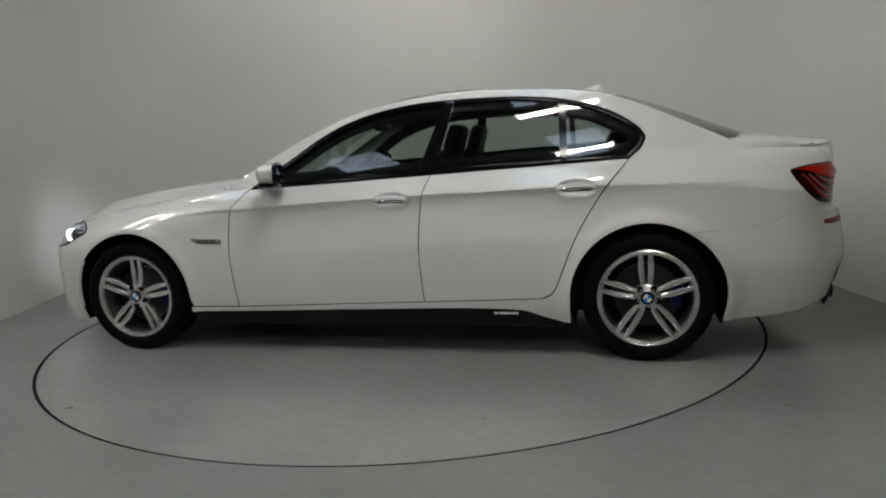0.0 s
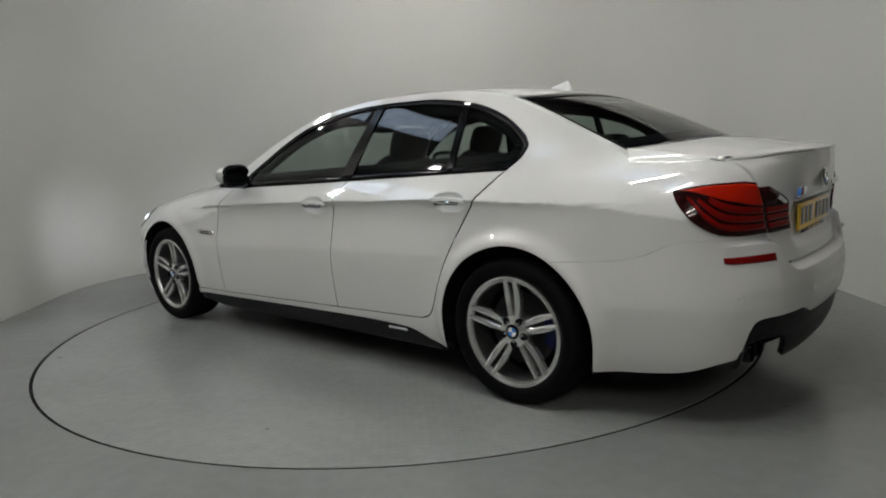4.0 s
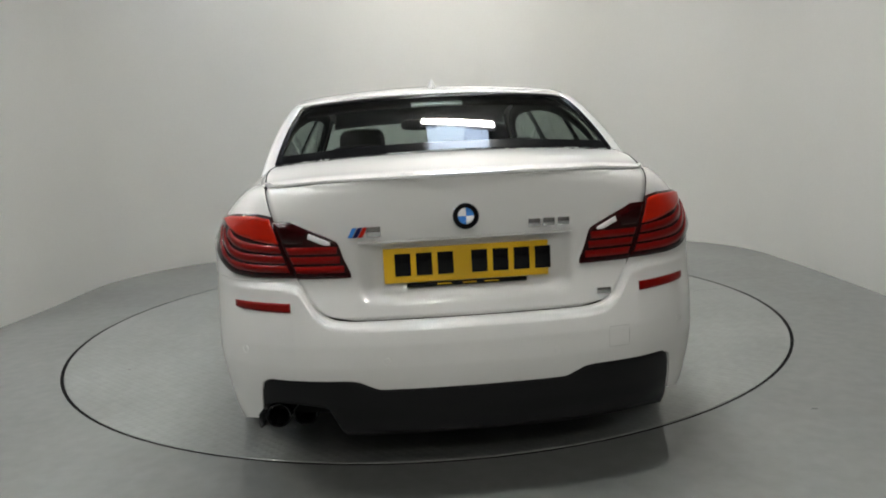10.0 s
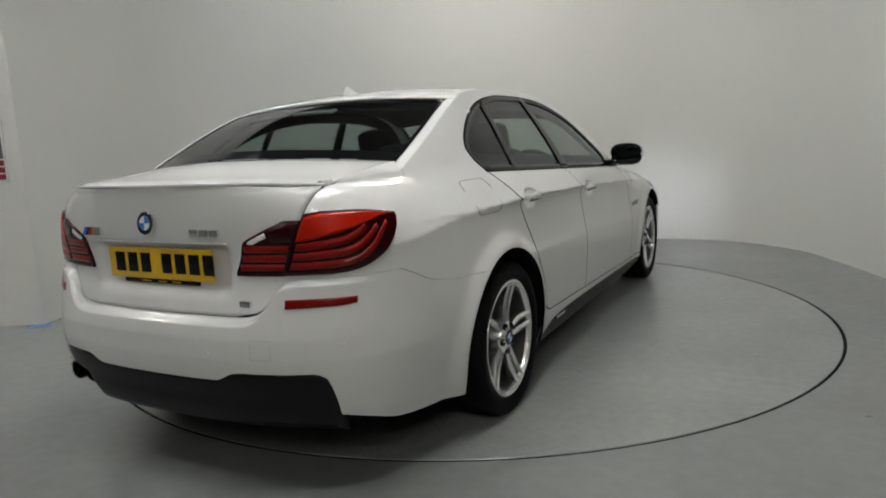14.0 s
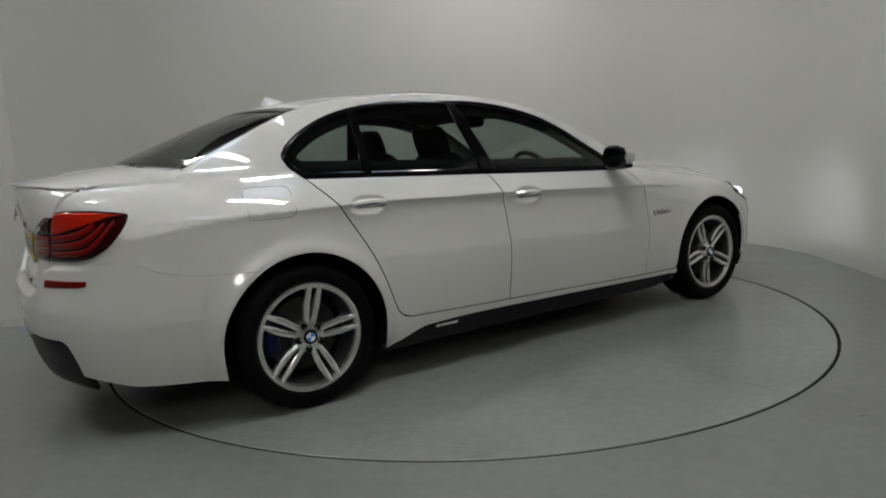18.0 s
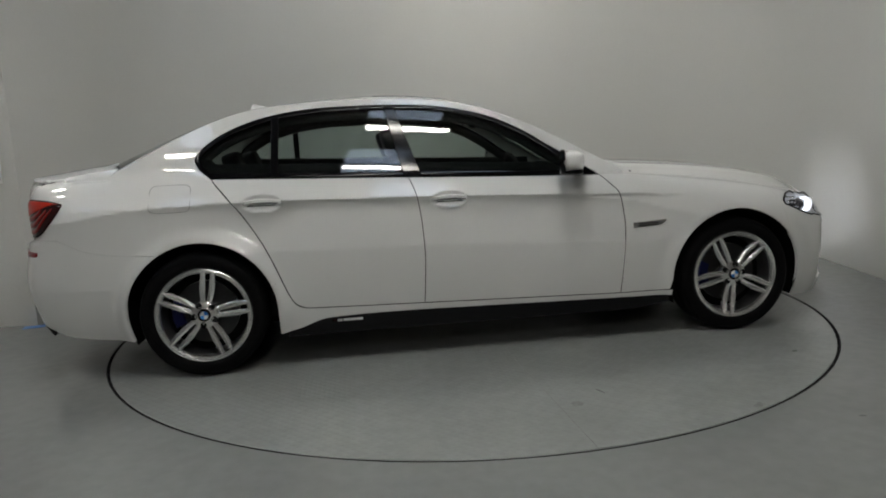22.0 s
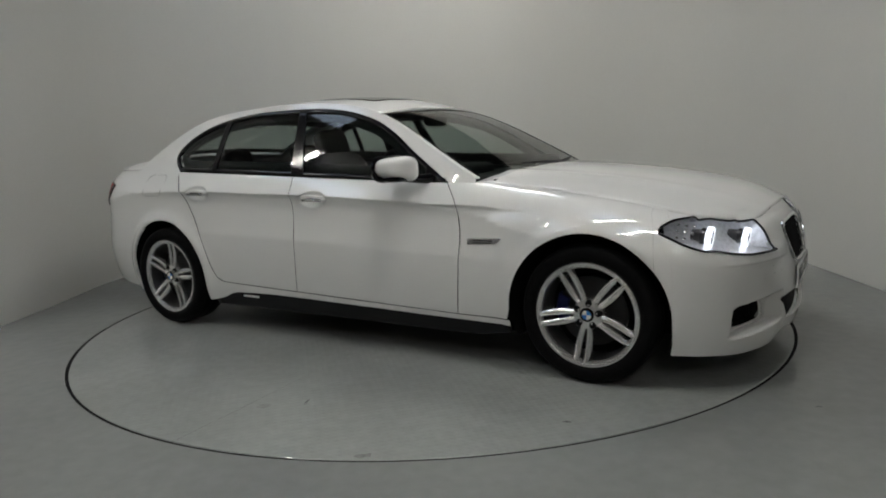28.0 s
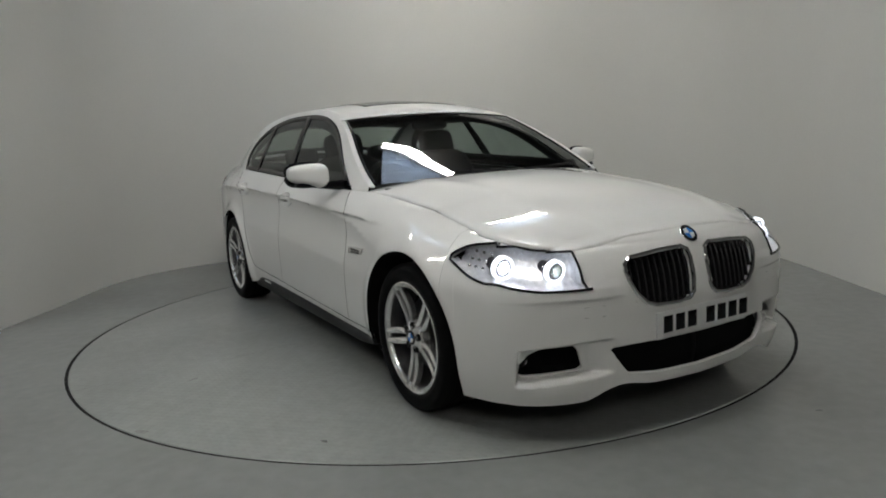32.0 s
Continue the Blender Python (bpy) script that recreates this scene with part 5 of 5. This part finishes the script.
panel("brake_lamp", bm, CLEAR, car, "pale high-level brake lamp behind the glass", 0.01)

# ---------------------------------------------------------------- the car: nose
MIRROR = mat("tinted_mirror", (0.35, 0.36, 0.38), 0.03, metal=1.0)
SLAT = mat("grille_slat", (0.02, 0.02, 0.022), 0.25, metal=0.3, coat=0.4)
GRILLE = mat("intake_mesh", (0.004, 0.004, 0.0045), 0.7, spec=0.1, bump=0.6, bump_scale=180)


def backing(outline, depth, side, name, grow=0.012):
    """A dark panel behind an opening."""
    ys, zs = [p[0] for p in outline], [p[1] for p in outline]
    bm = bmesh.new()
    y0, y1 = max(0.0 if min(ys) <= 0 else min(ys) - grow, 0), max(ys) + grow
    columns(bm, span(at_y(y0, 0.4) if y0 > 0 else 0, at_y(y1, 0.4), 24), lambda a: min(zs) - grow, lambda a: max(zs) + grow, 6, side, out=-depth)
    return panel(name, bm, GRILLE, car, "", 0.004)


for s, word in SIDES:
    backing(FOG, 0.07, s, "fog_recess")
    backing(INTAKE, 0.035, s, "intake_mesh")
    backing(KIDNEY, 0.05, s, "grille_backing")
    # kidney surround
    path = []
    pl = face_outline(KIDNEY)
    m = len(pl)
    for i in range(m):
        for t in span(0, 1, 5)[:-1]:
            a, z = lerp(pl[i][0], pl[(i + 1) % m][0], t), lerp(pl[i][1], pl[(i + 1) % m][1], t)
            p = skin(a, z) + skin_n(a, z) * 0.003
            path.append(Vector((p.x, p.y * s, p.z)))
    bm = bmesh.new()
    tube(bm, path, 0.0085, 8, close=True)
    frame_ob = part("kidney_grille", bm, CHROME, car, "chrome-rimmed kidney grille with black slats")
    for k in range(10):
        y = 0.066 + 0.0305 * k
        top = 0.711 if 0.06 < y < 0.30 else 0.695
        low = curve(y, [(0.05, 0.545), (0.08, 0.525), (0.25, 0.525), (0.30, 0.545), (0.34, 0.59), (0.368, 0.65)])
        bm = bmesh.new()
        pts = []
        for z in span(low, top, 8):
            p = skin(at_y(y, z), z)
            pts.append([Vector((p.x + dx, (p.y + dy) * s, z)) for dx, dy in ((-0.045, -0.004), (-0.006, -0.0045), (-0.001, 0.0), (-0.006, 0.0045), (-0.045, 0.004))])
        grid(bm, pts)
        bmesh.ops.recalc_face_normals(bm, faces=bm.faces)
        part("grille_slat", bm, SLAT, frame_ob)
    # fog lamp
    a = at_y(0.735, 0.33)
    p = skin(a, 0.325) - skin_n(a, 0.325) * 0.05
    q = Matrix.Translation((p.x, p.y * s, p.z)) @ Matrix.Rotation(radians(-90), 4, "Z")
    bm = bmesh.new()
    lathe(bm, [(0.0001, 0.008), (0.012, 0.007), (0.022, 0.0), (0.026, 0.004), (0.029, -0.002), (0.029, -0.04)], 28, m=q)
    part("fog_lamp", bm, BEZEL, car, "round clear fog lamp")
    # headlamp
    bm = bmesh.new()
    columns(bm, span(A_HIN, A_HOUT, 50), lambda a: head_low(a), lambda a: max(head_low(a) + 0.002, head_top(a)), 12, s, out=0.001)
    lamp = panel("headlamp", bm, LENS, car, "lit headlamp with two white ring lights", 0)
    bm = bmesh.new()
    rows = []
    for a in span(A_HIN, A_HOUT, 44):
        zl, zh = head_low(a) + 0.002, max(head_low(a) + 0.006, head_top(a) - 0.002)
        n = skin_n(a, (zl + zh) / 2)
        n.z = 0
        n.normalize()
        row = []
        for z, d in ((zl, 0.002), (zl, 0.03), (zl + 0.1 * (zh - zl), 0.075), (lerp(zl, zh, 0.5), 0.09), (zh - 0.1 * (zh - zl), 0.075), (zh, 0.03), (zh, 0.002)):
            p = skin(a, z) - n * d
            row.append((p.x, p.y * s, z))
        rows.append(row)
    grid(bm, rows)
    part("reflector_bowl", bm, LAMP_IN, lamp, "silvery white reflector bowl", angle=60)
    # dark gasket round the cover
    bm = bmesh.new()
    loop = [(a, head_low(a)) for a in span(A_HIN, A_HOUT, 36)] + [(a, max(head_low(a) + 0.002, head_top(a))) for a in span(A_HOUT, A_HIN, 36)]
    path = []
    for a, z in loop:
        p = skin(a, z) + skin_n(a, z) * 0.001
        path.append(Vector((p.x, p.y * s, p.z)))
    tube(bm, path, 0.0055, 6, close=True)
    part("lamp_gasket", bm, BLACK, lamp)
    for y, z, r in ((0.748, 0.690, 0.046), (0.600, 0.674, 0.043)):
        a = at_y(y, z)
        p = skin(a, z)
        m = Matrix.Translation((p.x - 0.050, y * s, z)) @ Matrix.Rotation(radians(9), 4, "Y") @ Matrix.Rotation(radians(-90), 4, "Z")
        bm = bmesh.new()
        lathe(bm, [(r * 0.80, 0.0), (r * 0.82, 0.010), (r * 0.98, 0.012), (r * 1.0, 0.004), (r * 1.0, -0.012), (r * 0.80, -0.012)], 36, m=m)
        part("ring_light", bm, LED, lamp, "white glowing ring light")
        bm = bmesh.new()
        lathe(bm, [(0.0001, -0.070), (0.015, -0.070), (0.0155, -0.074), (0.0001, -0.074)], 24, m=m)
        part("burner", bm, BEAM, lamp, "bright burner deep in the projector")
        bm = bmesh.new()
        lathe(bm, [(0.0, -0.0725), (r * 0.46, -0.072), (r * 0.58, -0.03), (r * 0.62, 0.009), (r * 0.64, -0.036), (r * 0.5, -0.078), (0.0, -0.078)], 28, m=m)
        bmesh.ops.remove_doubles(bm, verts=bm.verts, dist=0.0004)
        part("projector_tube", bm, TUNNEL, lamp)
        bm = bmesh.new()
        lathe(bm, [(0.0001, 0.004), (r * 0.25, 0.002), (r * 0.45, -0.004), (r * 0.57, -0.012)], 28, m=m)
        part("projector_lens", bm, PROJECTOR, lamp, "clear domed projector lens")
        bm = bmesh.new()
        lathe(bm, [(r * 0.60, 0.008), (r * 0.62, 0.011), (r * 0.70, 0.011), (r * 0.79, 0.002), (r * 0.79, -0.036)], 28, m=m)
        part("projector_bezel", bm, BEZEL, lamp)
    for k in range(9):
        x, z = 1.885 + 0.032 * (k % 3), 0.684 + 0.026 * (k // 3) + 0.004 * (2 - k % 3)
        a = at_x(x, z)
        p = skin(a, z) - skin_n(a, z) * 0.05
        bm = bmesh.new()
        bmesh.ops.create_icosphere(bm, subdivisions=2, radius=0.008, matrix=Matrix.Translation((p.x, p.y * s, z)))
        part("indicator_bead", bm, CHROME, lamp)
    # headlamp washer cover
    bm = bmesh.new()
    path = []
    for y, z in ((0.47, 0.505), (0.47, 0.545), (0.55, 0.545), (0.55, 0.505)):
        p = skin(at_y(y, z), z)
        path.append(Vector((p.x, p.y * s, p.z)))
    tube(bm, path, 0.0006, 6, close=True)
    part("washer_cover_seam", bm, PLASTIC, car)

    # ---- flanks: handles, mirrors, vents
    for hx, hz in HANDLES:
        bm = bmesh.new()
        pts = []
        for t in span(0, 1, 17):
            x = hx + lerp(-0.098, 0.098, t)
            bulge = math.sin(math.pi * t) ** 0.5
            y = side_y(x, hz) if t in (0, 1) else lerp(side_y(hx + 0.11, hz), side_y(hx - 0.11, hz), 1 - t)
            y = y + 0.030 * bulge - 0.012
            hgt = 0.010 + 0.008 * math.sin(math.pi * t)
            pts.append([Vector((x, (y + cy) * s, hz + cz * hgt + 0.004 * math.sin(math.pi * t))) for cy, cz in ((0.0, 1.0), (0.009, 0.75), (0.012, 0.0), (0.009, -0.75), (0.0, -1.0), (-0.008, 0.0))])
        rr = grid(bm, pts, close_v=True)
        bm.faces.new(rr[0])
        bm.faces.new(rr[-1][::-1])
        bmesh.ops.recalc_face_normals(bm, faces=bm.faces)
        h = part("door_handle", bm, PAINT, car, "white door handle with a chrome strip")
        bm = bmesh.new()
        path = []
        for t in span(0.06, 0.94, 13):
            x = hx + lerp(-0.098, 0.098, t)
            y = lerp(side_y(hx + 0.11, hz), side_y(hx - 0.11, hz), 1 - t) + 0.030 * math.sin(math.pi * t) ** 0.5
            path.append((x, (y - 0.001) * s, hz - 0.006 + 0.004 * math.sin(math.pi * t)))
        tube(bm, path, [0.0025 + 0.0055 * math.sin(math.pi * i / 12) for i in range(13)], 8)
        part("handle_strip", bm, CHROME, h)
        # thin dark tube for the shade under the handle
        bm = bmesh.new()
        tube(bm, [(x, y - 0.009 * s, z - 0.011) for x, y, z in path[1:-1]], 0.0025, 6)
        part("handle_shade_line", bm, PLASTIC, h)
    # side vent behind the front wheel
    bm = bmesh.new()
    pts = []
    for t in span(0, 1, 10):
        x = lerp(0.872, 1.062, t)
        z0, z1 = lerp(0.638, 0.648, t), lerp(0.670, 0.679, t)
        if t > 0.85:
            z0 = lerp(z0, z1, (t - 0.85) / 0.2)
        pts.append([Vector((x, (side_y(x, z) + o) * s, z)) for z, o in ((z0, 0.0), (z0 + 0.003, 0.005), (z1 - 0.003, 0.005), (z1, 0.0))])
    grid(bm, pts)
    bmesh.ops.recalc_face_normals(bm, faces=bm.faces)
    v = panel("side_vent", bm, ALLOY, car, "chrome side vent trim", 0.004)
    for zs in ((0.6485, 0.6545), (0.660, 0.666)):
        bm = bmesh.new()
        grid(bm, [[Vector((x, (side_y(x, z) + 0.0065) * s, z)) for z in zs] for x in span(0.905, 1.015, 8)])
        panel("vent_slot", bm, PLASTIC, v, "", 0.002)
    # plain pale bars on the skirt
    for k, (x0, x1, m) in enumerate(((-0.825, -0.80, RED_DARK), (-0.795, -0.77, WHITE), (-0.765, -0.66, WHITE)) if s < 0 else ((-0.665, -0.69, RED_DARK), (-0.695, -0.72, WHITE), (-0.725, -0.825, WHITE))):
        bm = bmesh.new()
        a, b = sorted((at_x(x0), at_x(x1)))
        columns(bm, span(a, b, 4), lambda a: 0.236, lambda a: 0.249 if k else 0.249, 2, s, out=0.0005)
        panel("skirt_mark", bm, m, car, "small pale bar on the skirt", 0.002)

    # door mirror
    mirror_c = Vector((0.50, 0.968 * s, 1.028))
    bm = bmesh.new()
    bmesh.ops.create_uvsphere(bm, u_segments=36, v_segments=22, radius=1)
    for p in bm.verts:
        c = p.co.copy()
        ex = 0.62
        c = Vector([math.copysign(abs(q) ** ex, q) for q in c])
        out = c.y * s
        x = c.x * (0.075 if c.x > 0 else 0.045)
        x -= 0.03 * out
        z = c.z * (0.061 - 0.017 * out) + 0.010 * out
        p.co = Vector((x, c.y * 0.103, z)) + mirror_c
    body = part("door_mirror", bm, PAINT, car, "white door mirror on a black foot", angle=60)
    bm = bmesh.new()
    pts = []
    for t in span(0, 1, 12):
        a = 2 * math.pi * t
        cy, cz = math.copysign(abs(math.cos(a)) ** 0.6, math.cos(a)), math.copysign(abs(math.sin(a)) ** 0.6, math.sin(a))
        pts.append(Vector((-0.0475 - 0.03 * cy * s * 0.9, cy * 0.088, cz * 0.050)) + mirror_c)
    f = bm.faces.new([bm.verts.new(p) for p in pts[:-1]])
    g = part("mirror_glass", bm, MIRROR, body, "silvered mirror glass", flat=True)
    so = g.modifiers.new("thickness", "SOLIDIFY")
    so.thickness, so.offset = 0.004, 0
    bm = bmesh.new()
    pts = []
    for t in span(0, 1, 24):
        a = 2 * math.pi * t
        cy, cz = math.copysign(abs(math.cos(a)) ** 0.6, math.cos(a)), math.copysign(abs(math.sin(a)) ** 0.6, math.sin(a))
        pts.append(Vector((-0.045 - 0.03 * cy * s * 0.9, cy * 0.094, cz * 0.055)) + mirror_c)
    tube(bm, pts[:-1], 0.015, 8, close=True)
    part("mirror_bezel", bm, BLACK, body)
    bm = bmesh.new()
    tube(bm, [(0.60, 0.80 * s, 0.965), (0.575, 0.86 * s, 0.968), (0.53, 0.93 * s, 0.978), (0.505, 0.99 * s, 0.985)], [0.030, 0.024, 0.022, 0.018], 12)
    part("mirror_foot", bm, BLACK, body, "black mirror foot")
    bm = bmesh.new()
    pillow(bm, mirror_c + Vector((0.008, -0.012 * s, -0.052)), (0.098, 0.175, 0.034), 0.6)
    part("mirror_skirt", bm, BLACK, body, "black underside of the mirror")

# fuel flap seam on the right rear quarter
bm = bmesh.new()
path = []
for i, (cx, cz) in enumerate(((-1.535, 0.905), (-1.535, 0.985), (-1.675, 0.985), (-1.675, 0.905))):
    a0 = (-90, 0, 90, 180)[i]
    for t in span(0, 1, 6):
        a = radians(a0 + 90 * t)
        x, z = cx + 0.035 * math.cos(a), cz + 0.028 * math.sin(a)
        p = skin(at_x(x, z), z)
        path.append(Vector((p.x, -p.y - 0.0004, z)))
tube(bm, path, 0.0009, 6, close=True)
part("fuel_flap_seam", bm, PLASTIC, car, "thin seam of the fuel flap")

# ---------------------------------------------------------------- the car: cabin


def seat(x, y, rear=False):
    lean = Matrix.Rotation(radians(-18), 3, "Y")
    bm = bmesh.new()
    pillow(bm, (x, y, 0.46), (0.52, 0.52, 0.16))
    base = part("seat", bm, SEAT, car, "black leather seat")
    bm = bmesh.new()
    pillow(bm, (x - 0.32, y, 0.79 if not rear else 0.76), (0.15, 0.53, 0.68 if not rear else 0.56), m=lean)
    part("backrest", bm, SEAT, base)
    bm = bmesh.new()
    hz = 1.165 if not rear else 1.10
    hx = x - 0.445 if not rear else x - 0.47
    pillow(bm, (hx, y, hz), (0.10, 0.27, 0.19 if not rear else 0.13), 0.5, lean)
    part("headrest", bm, SEAT, base, "black padded headrest")
    for e in (-0.06, 0.06):
        bm = bmesh.new()
        tube(bm, [(hx + 0.005, y + e, hz - 0.17), (hx, y + e, hz - 0.02)], 0.006, 8)
        part("headrest_post", bm, CHROME, base)


for y in (0.37, -0.37):
    seat(0.02, y)
for y in (0.36, -0.36):
    seat(-0.88, y, True)
bm = bmesh.new()
pillow(bm, (0.72, 0, 0.84), (0.52, 1.45, 0.26), 0.5)
part("dashboard", bm, TRIM, car, "black dashboard")
bm = bmesh.new()
pillow(bm, (0.58, -0.37, 0.985), (0.26, 0.34, 0.08), 0.6)
part("instrument_hood", bm, TRIM, car)
bm = bmesh.new()
m = Matrix.Translation((0.36, -0.37, 0.90)) @ Matrix.Rotation(radians(-22), 4, "Y")
tube(bm, [m @ Vector((0, 0.185 * math.cos(a), 0.185 * math.sin(a))) for a in [2 * math.pi * k / 32 for k in range(32)]], 0.016, 8, close=True)
wheel_ring = part("steering_wheel", bm, TRIM, car, "black steering wheel")
bm = bmesh.new()
pillow(bm, m @ Vector((0.01, 0, 0)), (0.05, 0.15, 0.12))
for a in (180, 0, 270):
    tube(bm, [m @ Vector((0.01, 0, 0)), m @ Vector((0, 0.18 * math.cos(radians(a)), 0.18 * math.sin(radians(a))))], 0.014, 6)
part("steering_hub", bm, TRIM, wheel_ring)
bm = bmesh.new()
pillow(bm, (0.15, 0, 1.285), (0.05, 0.25, 0.075), 0.6)
tube(bm, [(0.16, 0, 1.31), (0.17, 0, 1.36)], 0.012, 8)
part("rear_view_mirror", bm, TRIM, car, "black interior mirror")
bm = bmesh.new()
box(bm, (-1.75, -0.62, 0.98), (-1.32, 0.62, 1.03), 0.02)
part("parcel_shelf", bm, TRIM, car, "black parcel shelf")
bm = bmesh.new()
box(bm, (-1.45, -0.72, 0.25), (0.95, 0.72, 0.36), 0.02)
box(bm, (-0.6, -0.12, 0.3), (0.6, 0.12, 0.62), 0.04)
part("cabin_floor", bm, TRIM, car)
for s, _ in SIDES:
    bm = bmesh.new()
    grid(bm, [[(x, (belt_y(x) - 0.045 - 0.06 * t) * s, z_top(x) - 0.008 - 0.6 * t) for t in span(0, 1, 5)] for x in span(-1.38, 0.80, 20)])
    panel("door_card", bm, TRIM, car, "black door trim", 0.012)

# ---------------------------------------------------------------- lights of the hall
# the two at x = -4.6 are unseen extras that brighten the car's flank
for x, y, z, l, r in ((0.27, -2.05, 3.95, 0.85, 0), (0.2, -3.3, 3.95, 0.85, 0), (0.5, 1.25, 3.95, 1.0, 0),
                      (-2.75, -3.0, 3.95, 0.62, 0), (-3.8, 1.4, 3.95, 0.9, 0), (-4.6, -0.6, 3.95, 0.9, 0), (-4.6, -1.6, 3.95, 0.45, 0),
                      (0.25, -7.4, 3.95, 1.2, 0), (0.25, -8.7, 3.95, 1.2, 0)):
    strip_light(x, y, z, l, r)


def roof_light(x0, y0, x1, y1):
    ob = tagged(new("roof_light"), "pale blue daylight panel set in the hall roof", "skylight", "roof lights")
    bm = bmesh.new()
    box(bm, (x0, y0, WALL_H - 0.02), (x1, y1, WALL_H - 0.004))
    part("daylight_sheet", bm, SKYL, ob, flat=True)
    for a, b, c, d in ((x0 - 0.04, y0 - 0.04, x1 + 0.04, y0), (x0 - 0.04, y1, x1 + 0.04, y1 + 0.04), (x0 - 0.04, y0, x0, y1), (x1, y0, x1 + 0.04, y1)):
        bm = bmesh.new()
        box(bm, (a, b, WALL_H - 0.05), (c, d, WALL_H - 0.002), 0.004)
        part("kerb", bm, STEEL, ob)


roof_light(-0.2, -3.7, 0.45, -2.8)
roof_light(-0.15, -1.9, 0.6, -1.2)
roof_light(0.05, 0.5, 0.95, 1.42)
roof_light(-2.7, -2.9, -1.95, -2.3)
roof_light(-3.45, -0.3, -2.75, 0.75)
roof_light(-3.45, 0.9, -2.75, 1.95)
roof_light(-4.7, -3.6, -3.9, -2.7)

# ---------------------------------------------------------------- small things on wall and floor
poster = tagged(new("wall_poster"), "poster with grey picture and red bands on white wall", "poster")
bm = bmesh.new()
box(bm, (-3.80, 0.124, 1.03), (-3.19, 0.139, 1.66), 0.003)
part("sheet", bm, WHITE, poster)
bm = bmesh.new()
box(bm, (-3.79, 0.121, 1.20), (-3.20, 0.1235, 1.64))
part("grey_picture", bm, mat("grey_print", (0.12, 0.12, 0.12), 0.5, stain=0.8, stain_scale=9), poster)
for k in range(3):
    bm = bmesh.new()
    box(bm, (-3.79, 0.121, 1.055 + 0.048 * k), (-3.20, 0.1235, 1.092 + 0.048 * k))
    part("red_band", bm, mat("dark_red_print", (0.22, 0.015, 0.03), 0.5), poster)
bm = bmesh.new()
box(bm, (-3.16, 0.06, 0.001), (-3.02, 0.13, 0.004), 0.001, Matrix.Translation((-3.09, 0.1, 0)) @ Matrix.Rotation(radians(20), 4, "Z") @ Matrix.Translation((3.09, -0.1, 0)))
tagged(part("floor_tape", bm, mat("blue_tape", (0.10, 0.24, 0.55), 0.6), flat=True), "scrap of blue tape on the floor by the wall", "tape")


def scuff(parent, x, y, rx, ry, turn, material, z=0.0006):
    bm = bmesh.new()
    vs = []
    rnd = random.Random(int(abs(x * 977 + y * 331) * 10))
    for k in range(14):
        a = 2 * math.pi * k / 14
        r = 1 + rnd.uniform(-0.35, 0.3)
        p = pose(x, y, z, 0, 0, turn) @ Vector((rx * r * math.cos(a), ry * r * math.sin(a), 0))
        vs.append(bm.verts.new(p))
    bm.faces.new(vs)
    ob = part("floor_scuff", bm, material, parent, flat=True)
    return ob


FAINT = mat("faint_floor_mark", (0.13, 0.135, 0.13), 0.5, grain=0.25, grain_scale=50)
SCUFF = mat("dark_floor_mark", (0.06, 0.06, 0.06), 0.6, grain=0.2, grain_scale=60)
for x, y, rx, ry in ((1.18, 1.80, 0.022, 0.014), (-0.81, 1.72, 0.010, 0.006), (1.52, -1.36, 0.02, 0.009), (0.36, -1.65, 0.006, 0.03)):
    scuff(table, x, y, rx, ry, 20, SCUFF)
for x, y, rx, ry in ((0.946, -1.977, 0.035, 0.018), (0.212, -1.774, 0.03, 0.025)):
    scuff(table, x, y, rx, ry, 40, FAINT)
# joint between two plates of the deck
bm = bmesh.new()
box(bm, (-0.0012, -0.63, 0.0), (0.0012, 0.63, 0.0008), 0.0003, Matrix.Translation((0.118, -1.588, 0)) @ Matrix.Rotation(radians(3.0), 4, "Z"))
part("plate_joint", bm, FAINT, table)
tagged(scuff(None, 1.575, -1.965, 0.016, 0.007, 0, SCUFF), "small dark mark on the grey floor", "mark")


# ---------------------------------------------------------------- what moves
TURN = [(0.0, 163.76), (1.0, 157.02), (2.0, 150.08), (2.5, 146.54), (4.5, 132.28), (5.0, 128.67), (6.0, 121.48), (7.0, 114.34), (8.0, 107.07), (9.0, 99.79),
        (10.0, 92.68), (11.0, 85.56), (12.0, 78.44), (13.0, 71.16), (14.0, 63.97), (15.0, 56.77), (15.5, 53.2), (17.5, 39.06), (18.0, 35.54), (19.0, 28.57),
        (20.0, 21.77), (21.0, 15.03), (22.0, 8.47), (23.0, 1.93), (24.0, -4.91), (25.0, -12.15), (25.5, -15.7), (27.5, -29.73), (28.0, -33.22), (29.0, -40.25),
        (30.0, -47.23), (31.0, -54.32), (32.0, -61.33)]
OFF = Matrix.Translation((-0.042, -0.008, 0.0))


def motions():
    walk(table, [(t, pose(0, 0, 0, 0, 0, a)) for t, a in TURN])
    walk(car, [(t, pose(0, 0, 0, 0, 0, a) @ OFF) for t, a in TURN])


motions()
